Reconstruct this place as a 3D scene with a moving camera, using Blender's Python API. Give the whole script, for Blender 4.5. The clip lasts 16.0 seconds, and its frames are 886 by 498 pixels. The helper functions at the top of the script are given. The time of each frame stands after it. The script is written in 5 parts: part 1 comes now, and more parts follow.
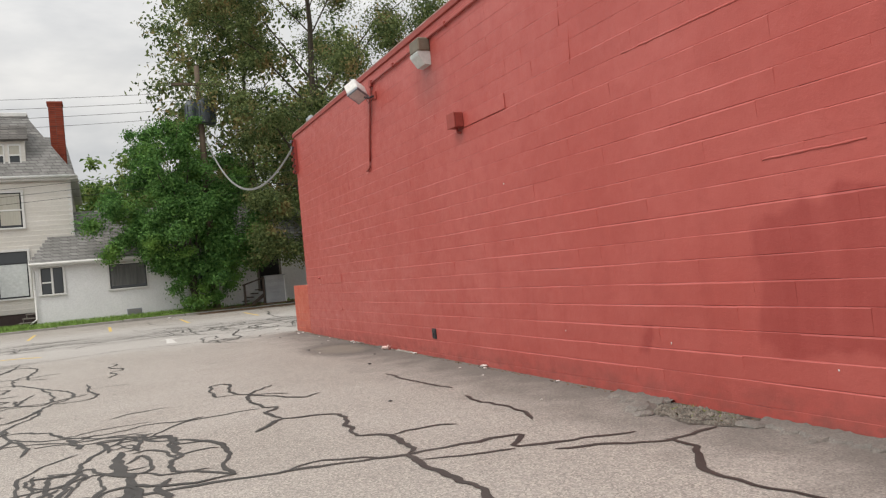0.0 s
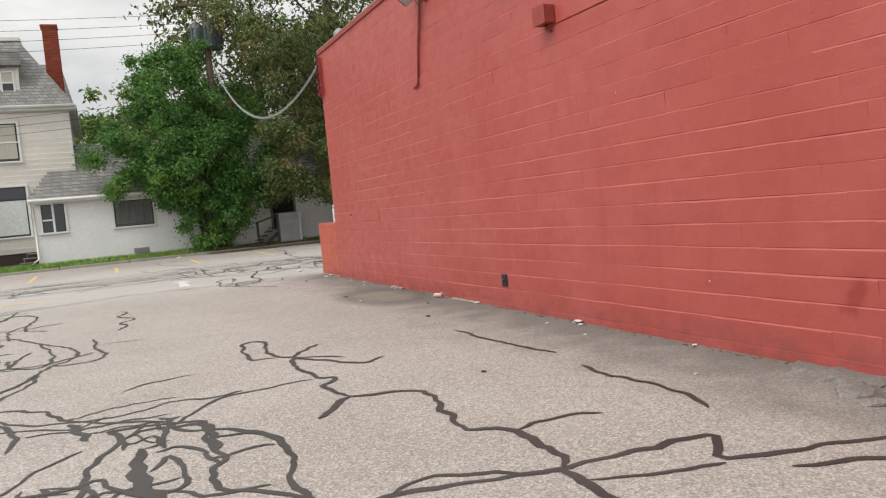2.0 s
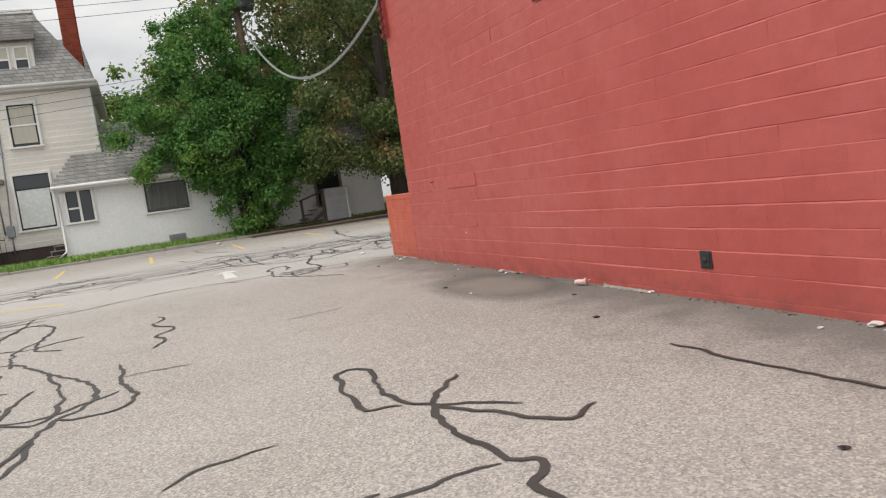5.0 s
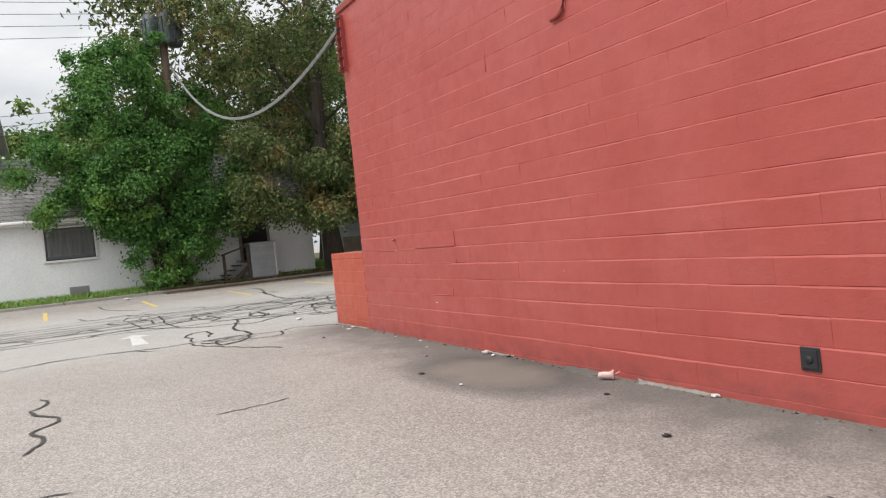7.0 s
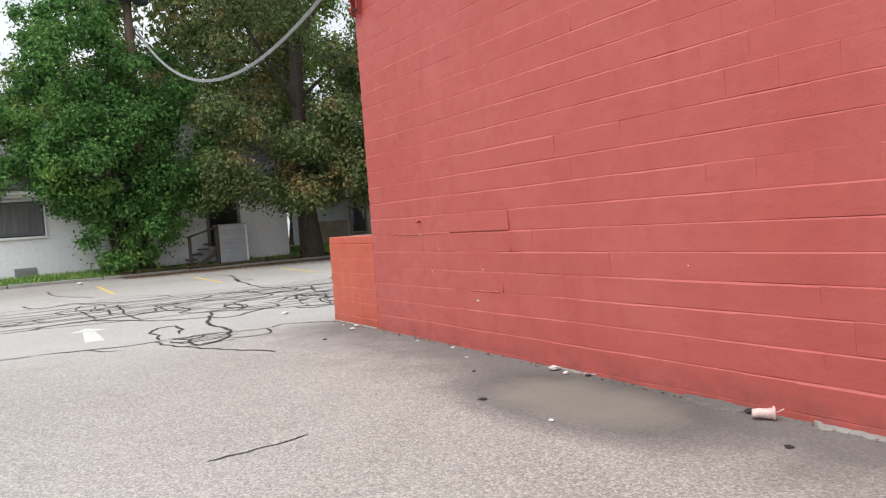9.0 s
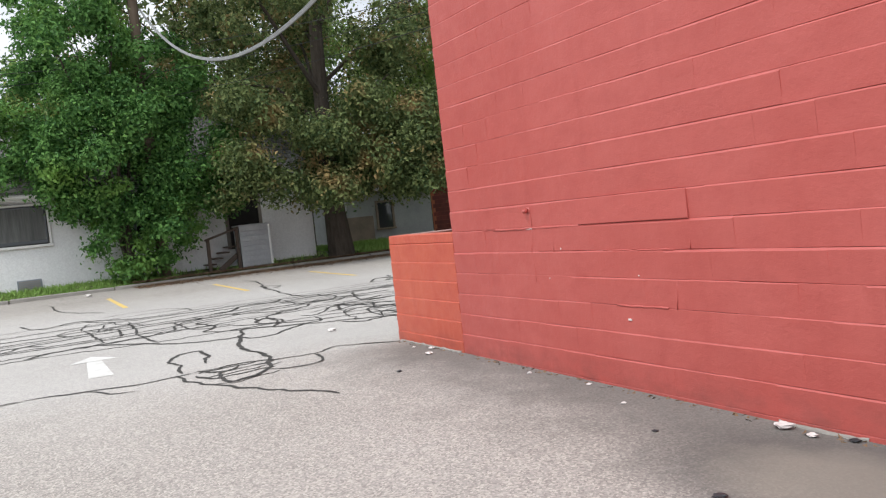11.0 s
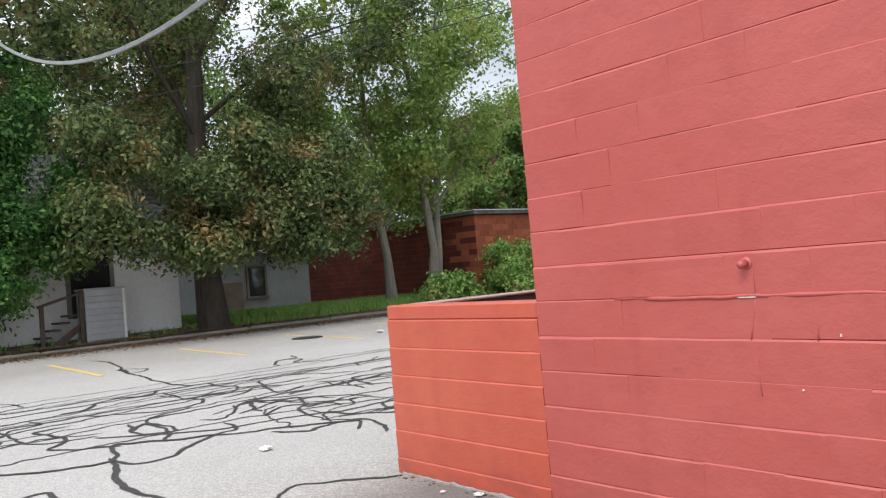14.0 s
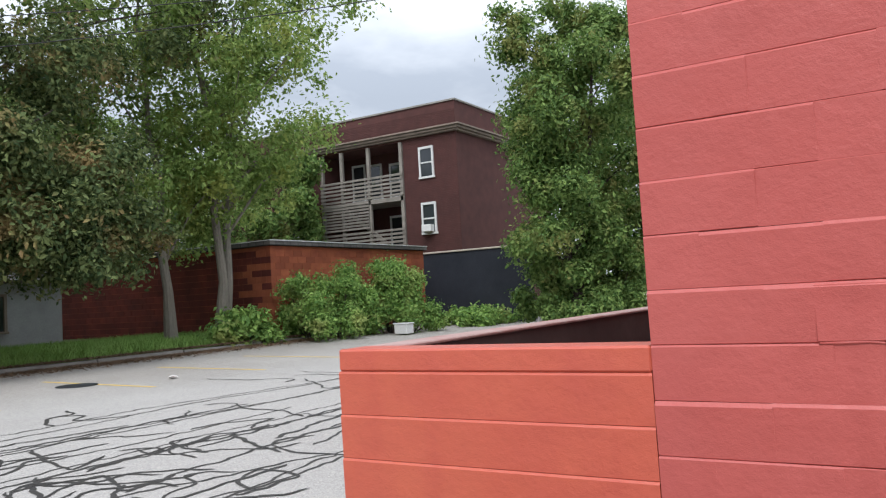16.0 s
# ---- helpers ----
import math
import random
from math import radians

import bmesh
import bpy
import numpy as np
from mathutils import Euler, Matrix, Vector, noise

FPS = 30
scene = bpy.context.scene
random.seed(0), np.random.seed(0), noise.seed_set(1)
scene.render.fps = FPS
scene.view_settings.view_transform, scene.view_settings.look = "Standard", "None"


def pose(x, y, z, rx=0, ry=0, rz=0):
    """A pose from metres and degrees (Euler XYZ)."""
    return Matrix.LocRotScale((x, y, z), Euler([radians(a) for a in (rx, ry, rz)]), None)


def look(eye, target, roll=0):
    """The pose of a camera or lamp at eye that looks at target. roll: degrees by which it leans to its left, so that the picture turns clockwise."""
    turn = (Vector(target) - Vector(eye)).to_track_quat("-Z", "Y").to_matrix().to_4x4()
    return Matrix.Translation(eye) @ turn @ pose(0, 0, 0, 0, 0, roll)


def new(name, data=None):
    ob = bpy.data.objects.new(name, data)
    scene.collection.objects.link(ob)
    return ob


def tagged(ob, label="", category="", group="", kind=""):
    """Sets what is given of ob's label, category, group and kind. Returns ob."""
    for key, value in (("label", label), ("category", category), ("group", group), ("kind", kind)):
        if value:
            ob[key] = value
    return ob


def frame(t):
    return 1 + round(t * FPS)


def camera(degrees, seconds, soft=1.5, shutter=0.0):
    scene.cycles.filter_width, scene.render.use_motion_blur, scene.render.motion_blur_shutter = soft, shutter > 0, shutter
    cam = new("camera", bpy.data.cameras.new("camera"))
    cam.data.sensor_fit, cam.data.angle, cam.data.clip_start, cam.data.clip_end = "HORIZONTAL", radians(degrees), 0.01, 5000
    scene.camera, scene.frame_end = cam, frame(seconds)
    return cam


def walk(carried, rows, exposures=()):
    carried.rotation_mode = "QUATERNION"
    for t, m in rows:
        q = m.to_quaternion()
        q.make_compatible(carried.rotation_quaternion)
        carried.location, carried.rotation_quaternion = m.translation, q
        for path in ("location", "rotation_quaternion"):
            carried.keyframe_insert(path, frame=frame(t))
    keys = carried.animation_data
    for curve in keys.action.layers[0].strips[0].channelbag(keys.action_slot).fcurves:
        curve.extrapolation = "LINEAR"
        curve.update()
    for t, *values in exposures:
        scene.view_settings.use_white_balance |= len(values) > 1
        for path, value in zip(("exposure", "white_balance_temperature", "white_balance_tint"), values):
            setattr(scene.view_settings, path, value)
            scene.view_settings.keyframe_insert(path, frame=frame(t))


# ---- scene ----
cam = camera(59.2, 16.0, soft=1.2)

PATH = [
    (0, (-4.724, -19.052, 1.345), (-3.911, -17.225, 1.389), -5.4),
    (0.5, (-4.709, -18.443, 1.308), (-3.919, -16.607, 1.244), -4.4),
    (1, (-4.67, -17.879, 1.285), (-3.845, -16.071, 1.063), -4.0),
    (1.5, (-4.62, -17.353, 1.31), (-3.731, -15.575, 1.093), -4.3),
    (2, (-4.721, -16.833, 1.37), (-3.931, -14.999, 1.257), -5.4),
    (2.5, (-4.71, -16.271, 1.342), (-4.055, -14.385, 1.22), -7.0),
    (3, (-4.78, -15.647, 1.31), (-4.185, -13.743, 1.177), -6.1),
    (3.5, (-4.772, -15.1, 1.275), (-4.136, -13.21, 1.131), -6.9),
    (3.7, (-4.744, -14.877, 1.277), (-4.087, -12.996, 1.105), -6.9),
    (5.8, (-4.511, -12.604, 1.36), (-3.758, -10.757, 1.21), -9.3),
    (6, (-4.48, -12.404, 1.354), (-3.696, -10.569, 1.222), -9.1),
    (6.5, (-4.431, -11.853, 1.375), (-3.576, -10.047, 1.294), -7.3),
    (7, (-4.419, -11.297, 1.388), (-3.504, -9.52, 1.344), -5.7),
    (7.5, (-4.316, -10.754, 1.381), (-3.314, -9.024, 1.322), -5.8),
    (8, (-4.303, -10.188, 1.377), (-3.263, -8.481, 1.287), -4.9),
    (8.5, (-4.266, -9.646, 1.364), (-3.22, -7.944, 1.274), -5.0),
    (9, (-4.216, -9.07, 1.359), (-3.216, -7.34, 1.28), -4.2),
    (9.2, (-4.212, -8.787, 1.363), (-3.256, -7.032, 1.291), -3.1),
    (11.3, (-3.773, -6.296, 1.4), (-2.801, -4.551, 1.307), -6.2),
    (11.5, (-3.759, -6.057, 1.392), (-2.791, -4.31, 1.29), -5.3),
    (12, (-3.699, -5.483, 1.393), (-2.71, -3.75, 1.265), -6.1),
    (12.5, (-3.597, -4.905, 1.406), (-2.488, -3.245, 1.282), -6.6),
    (13, (-3.531, -4.303, 1.419), (-2.302, -2.725, 1.39), -3.5),
    (13.5, (-3.418, -3.684, 1.421), (-2.118, -2.165, 1.463), -3.7),
    (14, (-3.37, -3.105, 1.421), (-2.063, -1.593, 1.477), -4.6),
    (14.5, (-3.161, -2.531, 1.425), (-1.81, -1.059, 1.525), -5.8),
    (15, (-3.089, -1.955, 1.408), (-1.646, -0.575, 1.518), -3.8),
    (15.5, (-2.936, -1.396, 1.417), (-1.366, -0.161, 1.518), -4.4),
    (16, (-2.838, -0.866, 1.427), (-1.135, 0.175, 1.544), -3.2),
]
walk(cam, [(t, look(eye, target, roll)) for t, eye, target, roll in PATH], exposures=[(0, 0.1, 6900, 10), (1.5, 0.22, 6850, 10), (3.7, 0.14, 6850, 10), (7, 0.3, 6620, 10), (9.2, 0.48, 6360, 10), (11.3, 0.51, 6320, 10), (12.5, 0.6, 6330, 10), (14.5, 0.55, 6170, 10), (16, 0.46, 6080, 10)])

# ---- world, sun, exposure ----
world = bpy.data.worlds.new("overcast_sky")
scene.world = world
world.use_nodes = True
wt = world.node_tree
wt.nodes.clear()
w_out = wt.nodes.new("ShaderNodeOutputWorld")
w_bg = wt.nodes.new("ShaderNodeBackground")
w_sky = wt.nodes.new("ShaderNodeTexSky")
w_sky.sky_type = "NISHITA"
w_sky.sun_disc = False
w_sky.sun_elevation, w_sky.sun_rotation = radians(50), radians(250)
w_co = wt.nodes.new("ShaderNodeTexCoord")
w_map = wt.nodes.new("ShaderNodeMapping")
w_map.inputs["Scale"].default_value = (1.0, 1.0, 2.6)
w_n = wt.nodes.new("ShaderNodeTexNoise")
w_n.inputs["Scale"].default_value = 2.6
w_n.inputs["Detail"].default_value = 6
w_n.inputs["Roughness"].default_value = 0.55
w_r = wt.nodes.new("ShaderNodeValToRGB")
w_r.color_ramp.elements[0].position, w_r.color_ramp.elements[0].color = 0.33, (4.3, 4.6, 5.05, 1)
w_r.color_ramp.elements[1].position, w_r.color_ramp.elements[1].color = 0.68, (8.6, 8.7, 8.8, 1)
w_mix = wt.nodes.new("ShaderNodeMix")
w_mix.data_type = "RGBA"
w_mix.inputs["Factor"].default_value = 0.93
wt.links.new(w_co.outputs["Generated"], w_map.inputs["Vector"])
wt.links.new(w_map.outputs["Vector"], w_n.inputs["Vector"])
wt.links.new(w_n.outputs["Fac"], w_r.inputs["Fac"])
wt.links.new(w_sky.outputs["Color"], w_mix.inputs["A"])
wt.links.new(w_r.outputs["Color"], w_mix.inputs["B"])
w_sep = wt.nodes.new("ShaderNodeSeparateXYZ")
wt.links.new(w_co.outputs["Generated"], w_sep.inputs["Vector"])
w_up = wt.nodes.new("ShaderNodeMapRange")
for key, value in (("From Min", 0.25), ("From Max", 1.0), ("To Min", 1.0), ("To Max", 2.6)):
    w_up.inputs[key].default_value = value
wt.links.new(w_sep.outputs["Z"], w_up.inputs["Value"])
w_mul = wt.nodes.new("ShaderNodeVectorMath")
w_mul.operation = "SCALE"
wt.links.new(w_mix.outputs["Result"], w_mul.inputs[0])
wt.links.new(w_up.outputs["Result"], w_mul.inputs["Scale"])
wt.links.new(w_mul.outputs["Vector"], w_bg.inputs["Color"])
wt.links.new(w_bg.outputs["Background"], w_out.inputs["Surface"])
w_bg.inputs["Strength"].default_value = 0.1
sun = new("sun", bpy.data.lights.new("sun", "SUN"))
sun.data.energy, sun.data.angle, sun.data.color = 1.5, radians(30), (1.0, 0.96, 0.9)
sun.matrix_world = look((-17, -6, 23), (0, 0, 0))


# ---- materials ----
def nodes_of(name, rough=0.8, metal=0.0, spec=0.3):
    m = bpy.data.materials.new(name)
    m.use_nodes = True
    t = m.node_tree
    b = t.nodes["Principled BSDF"]
    b.inputs["Roughness"].default_value = rough
    b.inputs["Metallic"].default_value = metal
    b.inputs["Specular IOR Level"].default_value = spec
    return m, t, b


def add(t, kind, **values):
    n = t.nodes.new(kind)
    for k, v in values.items():
        n.inputs[k.replace("_", " ")].default_value = v
    return n


def mixed(t, fac, a, b, blend="MIX"):
    """A colour mix; fac, a and b are sockets or values."""
    n = t.nodes.new("ShaderNodeMix")
    n.data_type, n.blend_type = "RGBA", blend
    for key, v in (("Factor", fac), ("A", a), ("B", b)):
        if hasattr(v, "links"):
            t.links.new(v, n.inputs[key])
        else:
            n.inputs[key].default_value = v if key == "Factor" else (*v, 1)
    return n.outputs["Result"]


def ramp(t, sock, lo, hi, a=0.0, b=1.0):
    n = t.nodes.new("ShaderNodeMapRange")
    t.links.new(sock, n.inputs["Value"])
    for key, v in (("From Min", lo), ("From Max", hi), ("To Min", a), ("To Max", b)):
        n.inputs[key].default_value = v
    return n.outputs["Result"]


def calc(t, op, a, b=0.0):
    n = t.nodes.new("ShaderNodeMath")
    n.operation = op
    for i, v in enumerate((a, b)):
        if hasattr(v, "links"):
            t.links.new(v, n.inputs[i])
        else:
            n.inputs[i].default_value = v
    return n.outputs["Value"]


def noise_of(t, scale, detail=4.0, rough=0.55, stretch=(1, 1, 1)):
    g = t.nodes.new("ShaderNodeNewGeometry")
    mp = t.nodes.new("ShaderNodeMapping")
    mp.inputs["Scale"].default_value = stretch
    t.links.new(g.outputs["Position"], mp.inputs["Vector"])
    n = add(t, "ShaderNodeTexNoise", Scale=scale, Detail=detail, Roughness=rough)
    t.links.new(mp.outputs["Vector"], n.inputs["Vector"])
    return n.outputs["Fac"]


def bumped(t, b, height, strength, distance):
    n = add(t, "ShaderNodeBump", Strength=strength, Distance=distance)
    t.links.new(height, n.inputs["Height"])
    t.links.new(n.outputs["Normal"], b.inputs["Normal"])


def surface(name, c1, c2, scale=3.0, fine=40.0, rough=0.8, metal=0.0, bump=0.3, dist=0.004, spec=0.3, stretch=(1, 1, 1), rand=0.0):
    """Two-scale mottled surface between two colours, with fine relief."""
    m, t, b = nodes_of(name, rough, metal, spec)
    big, small = noise_of(t, scale, 5, 0.6, stretch), noise_of(t, fine, 3, 0.6, stretch)
    col = mixed(t, ramp(t, big, 0.3, 0.7), c1, c2)
    col = mixed(t, ramp(t, small, 0.3, 0.7, 0.0, 0.35), col, tuple(0.55 * v for v in c1))
    if rand:
        info = t.nodes.new("ShaderNodeObjectInfo")
        col = mixed(t, ramp(t, info.outputs["Random"], 0, 1, 0, rand), col, tuple(0.5 * v for v in c2))
    t.links.new(col, b.inputs["Base Color"])
    bumped(t, b, small, bump, dist)
    return m


def painted_block(name, base, dark, light, patch):
    """Thick paint on concrete block: pores, drips, repainted patches."""
    m, t, b = nodes_of(name, 0.5, 0.0, 0.5)
    g = t.nodes.new("ShaderNodeNewGeometry")
    sep = t.nodes.new("ShaderNodeSeparateXYZ")
    t.links.new(g.outputs["Position"], sep.inputs["Vector"])
    big = noise_of(t, 0.7, 5, 0.6)
    mid = noise_of(t, 3.5, 5, 0.65, (1, 1, 1.6))
    drip = noise_of(t, 5.0, 3, 0.5, (1, 1, 0.12))
    fine = noise_of(t, 45, 4, 0.7)
    pores = noise_of(t, 190, 2, 0.6)
    col = mixed(t, ramp(t, big, 0.35, 0.68), base, light)
    col = mixed(t, ramp(t, mid, 0.45, 0.75, 0, 0.35), col, dark)
    col = mixed(t, ramp(t, drip, 0.58, 0.75, 0, 0.3), col, dark)
    col = mixed(t, ramp(t, fine, 0.62, 0.8, 0, 0.35), col, light)
    info = t.nodes.new("ShaderNodeObjectInfo")
    col = mixed(t, ramp(t, info.outputs["Random"], 0, 1, 0, 0.1), col, dark)
    col = mixed(t, ramp(t, g.outputs["Random Per Island"], 0.55, 1, 0, 0.22), col, dark)
    if patch:
        edge = calc(t, "MULTIPLY", calc(t, "SUBTRACT", noise_of(t, 2.2, 2, 0.5), 0.5), 0.5)
        yy = calc(t, "ADD", sep.outputs["Y"], edge)
        zz = calc(t, "ADD", sep.outputs["Z"], edge)
        low = calc(t, "MULTIPLY", ramp(t, yy, -14.4, -14.5), ramp(t, zz, 1.62, 1.55))
        low = calc(t, "MULTIPLY", low, ramp(t, zz, 0.42, 0.5))
        col = mixed(t, calc(t, "MULTIPLY", calc(t, "MULTIPLY", low, ramp(t, drip, 0.3, 0.6, 0.55, 1.0)), 0.6), col, patch)
        streak = calc(t, "MULTIPLY", ramp(t, calc(t, "ABSOLUTE", calc(t, "ADD", yy, 13.0)), 0.09, 0.03), ramp(t, calc(t, "ABSOLUTE", calc(t, "SUBTRACT", zz, 0.48)), 0.24, 0.16))
        col = mixed(t, calc(t, "MULTIPLY", streak, 0.6), col, patch)
        # soft darker patch on the wall just below the wall pack
        under_lamp = calc(t, "MULTIPLY", ramp(t, calc(t, "ABSOLUTE", calc(t, "ADD", sep.outputs["Y"], 8.5)), 0.7, 0.1), ramp(t, calc(t, "ABSOLUTE", calc(t, "SUBTRACT", sep.outputs["Z"], 4.1)), 0.6, 0.1))
        col = mixed(t, calc(t, "MULTIPLY", under_lamp, 0.3), col, (0.1, 0.05, 0.045))
    grime = calc(t, "MULTIPLY", ramp(t, sep.outputs["Z"], 0.22, -0.06), ramp(t, mid, 0.4, 0.65))
    col = mixed(t, calc(t, "MULTIPLY", grime, 0.5), col, (0.16, 0.07, 0.06))
    t.links.new(col, b.inputs["Base Color"])
    t.links.new(ramp(t, mid, 0.3, 0.7, 0.33, 0.52), b.inputs["Roughness"])
    h = calc(t, "ADD", calc(t, "MULTIPLY", fine, 1.0), calc(t, "MULTIPLY", pores, 0.35))
    h = calc(t, "ADD", h, calc(t, "MULTIPLY", noise_of(t, 9, 3, 0.5), 2.4))
    bumped(t, b, h, 0.45, 0.006)
    return m


RED = painted_block("red_block_paint", (0.425, 0.08, 0.066), (0.34, 0.057, 0.047), (0.465, 0.105, 0.09), (0.28, 0.034, 0.03))
ORANGE = painted_block("orange_block_paint", (0.47, 0.083, 0.05), (0.41, 0.066, 0.046), (0.52, 0.112, 0.06), None)


def asphalt_material():
    m, t, b = nodes_of("weathered_asphalt", 0.9, 0.0, 0.25)
    g = t.nodes.new("ShaderNodeNewGeometry")
    sep = t.nodes.new("ShaderNodeSeparateXYZ")
    t.links.new(g.outputs["Position"], sep.inputs["Vector"])
    x, y = sep.outputs["X"], sep.outputs["Y"]
    vor = add(t, "ShaderNodeTexVoronoi", Scale=80.0)
    t.links.new(g.outputs["Position"], vor.inputs["Vector"])
    bw = t.nodes.new("ShaderNodeRGBToBW")
    t.links.new(vor.outputs["Color"], bw.inputs["Color"])
    big, mid, fine = noise_of(t, 0.35, 4, 0.6), noise_of(t, 1.8, 5, 0.6), noise_of(t, 30, 3, 0.7)
    col = mixed(t, ramp(t, big, 0.3, 0.7), (0.28, 0.256, 0.232), (0.362, 0.338, 0.313))
    col = mixed(t, ramp(t, mid, 0.5, 0.75, 0, 0.3), col, (0.24, 0.22, 0.2))
    col = mixed(t, ramp(t, bw.outputs["Val"], 0.5, 0.95, 0, 0.58), col, (0.62, 0.57, 0.5))
    col = mixed(t, ramp(t, bw.outputs["Val"], 0.45, 0.1, 0, 0.55), col, (0.13, 0.12, 0.11))
    col = mixed(t, ramp(t, fine, 0.5, 0.8, 0, 0.35), col, (0.2, 0.185, 0.17))
    # paler worn aisle beyond the building's corner
    pale = calc(t, "MULTIPLY", ramp(t, y, 0.6, 2.5), ramp(t, y, 12.0, 9.0))
    col = mixed(t, calc(t, "MULTIPLY", pale, 0.34), col, (0.45, 0.44, 0.425))
    # darker ragged band along the foot of the wall, and a silt stain
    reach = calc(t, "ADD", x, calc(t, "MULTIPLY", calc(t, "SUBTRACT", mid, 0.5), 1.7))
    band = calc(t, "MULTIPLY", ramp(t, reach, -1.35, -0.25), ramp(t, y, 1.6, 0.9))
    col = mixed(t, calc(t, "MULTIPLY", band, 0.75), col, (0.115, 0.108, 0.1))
    dx = calc(t, "DIVIDE", calc(t, "ADD", x, 0.62), 0.5)
    dy = calc(t, "DIVIDE", calc(t, "ADD", y, 4.65), 1.0)
    rr = calc(t, "ADD", calc(t, "ADD", calc(t, "MULTIPLY", dx, dx), calc(t, "MULTIPLY", dy, dy)), calc(t, "MULTIPLY", calc(t, "SUBTRACT", mid, 0.5), 1.2))
    col = mixed(t, calc(t, "MULTIPLY", ramp(t, rr, 2.6, 1.0), 0.62), col, (0.085, 0.08, 0.075))
    col = mixed(t, calc(t, "MULTIPLY", ramp(t, rr, 1.15, 0.3), 0.55), col, (0.26, 0.235, 0.195))
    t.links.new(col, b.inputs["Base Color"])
    h = calc(t, "ADD", bw.outputs["Val"], fine)
    bumped(t, b, h, 0.5, 0.004)
    return m


ASPHALT = asphalt_material()
TAR = surface("tar_sealant", (0.035, 0.032, 0.03), (0.06, 0.055, 0.05), 2, 60, 0.6, 0, 0.4, 0.003, 0.4)
GRASS_SOIL = surface("grass_soil", (0.06, 0.075, 0.028), (0.11, 0.11, 0.05), 1.2, 30, 0.95, 0, 0.8, 0.03)
GRASS = surface("grass_blades", (0.17, 0.31, 0.06), (0.3, 0.45, 0.12), 2, 30, 0.8)
DRY_LEAF = surface("dry_leaves", (0.16, 0.1, 0.06), (0.24, 0.16, 0.1), 4, 40, 0.9)
CONCRETE = surface("old_concrete", (0.34, 0.32, 0.29), (0.24, 0.225, 0.2), 3, 50, 0.9, 0, 0.5, 0.006)
WHITE_SIDING = surface("white_siding_paint", (0.84, 0.81, 0.76), (0.74, 0.71, 0.65), 0.8, 9, 0.65, 0, 0.15, 0.004, stretch=(1, 1, 4), rand=0.12)
WHITE_STUCCO = surface("white_stucco", (0.84, 0.845, 0.84), (0.76, 0.77, 0.765), 0.9, 25, 0.8, 0, 0.15, 0.004)
WHITE_TRIM = surface("white_trim_paint", (0.78, 0.78, 0.76), (0.66, 0.66, 0.64), 2, 20, 0.6)
CREAM_TRIM = surface("cream_trim_paint", (0.6, 0.53, 0.44), (0.45, 0.4, 0.34), 2, 20, 0.7)
# white boards lowered to grey: the tree crowns' shade sits in the colour
BOX_SHADED = surface("shaded_white_boards", (0.44, 0.45, 0.46), (0.34, 0.35, 0.36), 2, 18, 0.8, rand=0.2)
TANK = surface("dark_tank_paint", (0.12, 0.14, 0.16), (0.08, 0.095, 0.11), 4, 30, 0.5, 0.2)
DARK_TRIM = surface("brown_wood_trim", (0.3, 0.24, 0.19), (0.2, 0.16, 0.13), 2, 20, 0.8)


def shingle_material(name, c1, c2):
    """Asphalt shingles in staggered tabs, streaked by weather."""
    m, t, b = nodes_of(name, 0.95, 0.0, 0.2)
    g = t.nodes.new("ShaderNodeNewGeometry")
    sep = t.nodes.new("ShaderNodeSeparateXYZ")
    t.links.new(g.outputs["Position"], sep.inputs["Vector"])
    xyz = t.nodes.new("ShaderNodeCombineXYZ")
    t.links.new(calc(t, "ADD", sep.outputs["X"], sep.outputs["Y"]), xyz.inputs["X"])
    t.links.new(sep.outputs["Z"], xyz.inputs["Y"])
    tabs = add(t, "ShaderNodeTexBrick", Scale=1.0, Color1=(*c1, 1), Color2=(*c2, 1), Mortar=tuple(0.45 * q for q in c2) + (1,))
    tabs.inputs["Mortar Size"].default_value = 0.012
    tabs.inputs["Brick Width"].default_value = 0.33
    tabs.inputs["Row Height"].default_value = 0.14
    t.links.new(xyz.outputs["Vector"], tabs.inputs["Vector"])
    streak, grain = noise_of(t, 1.6, 4, 0.6, (1, 1, 0.35)), noise_of(t, 26, 3, 0.7)
    col = mixed(t, ramp(t, streak, 0.45, 0.75, 0, 0.6), tabs.outputs["Color"], tuple(0.5 * q for q in c2))
    col = mixed(t, ramp(t, grain, 0.4, 0.7, 0, 0.3), col, tuple(1.25 * q for q in c1))
    t.links.new(col, b.inputs["Base Color"])
    bumped(t, b, calc(t, "ADD", grain, tabs.outputs["Fac"]), 0.6, 0.008)
    return m


SHINGLE = shingle_material("grey_shingle", (0.29, 0.285, 0.275), (0.19, 0.186, 0.18))
DARK_SHINGLE = shingle_material("stained_shingle", (0.17, 0.16, 0.15), (0.1, 0.095, 0.09))
BRICK_RED = surface("chimney_brick", (0.34, 0.075, 0.04), (0.26, 0.055, 0.035), 3, 40, 0.9, 0, 0.5, 0.004, rand=0.5)
BRICK_DARK = surface("brown_brick", (0.13, 0.054, 0.048), (0.09, 0.04, 0.036), 2, 40, 0.9, 0, 0.5, 0.005, rand=0.4)
MORTAR = surface("mortar", (0.2, 0.17, 0.15), (0.15, 0.13, 0.115), 3, 50, 0.95)
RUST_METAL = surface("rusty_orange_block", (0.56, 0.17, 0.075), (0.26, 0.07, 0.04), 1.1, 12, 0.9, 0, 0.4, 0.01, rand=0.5)
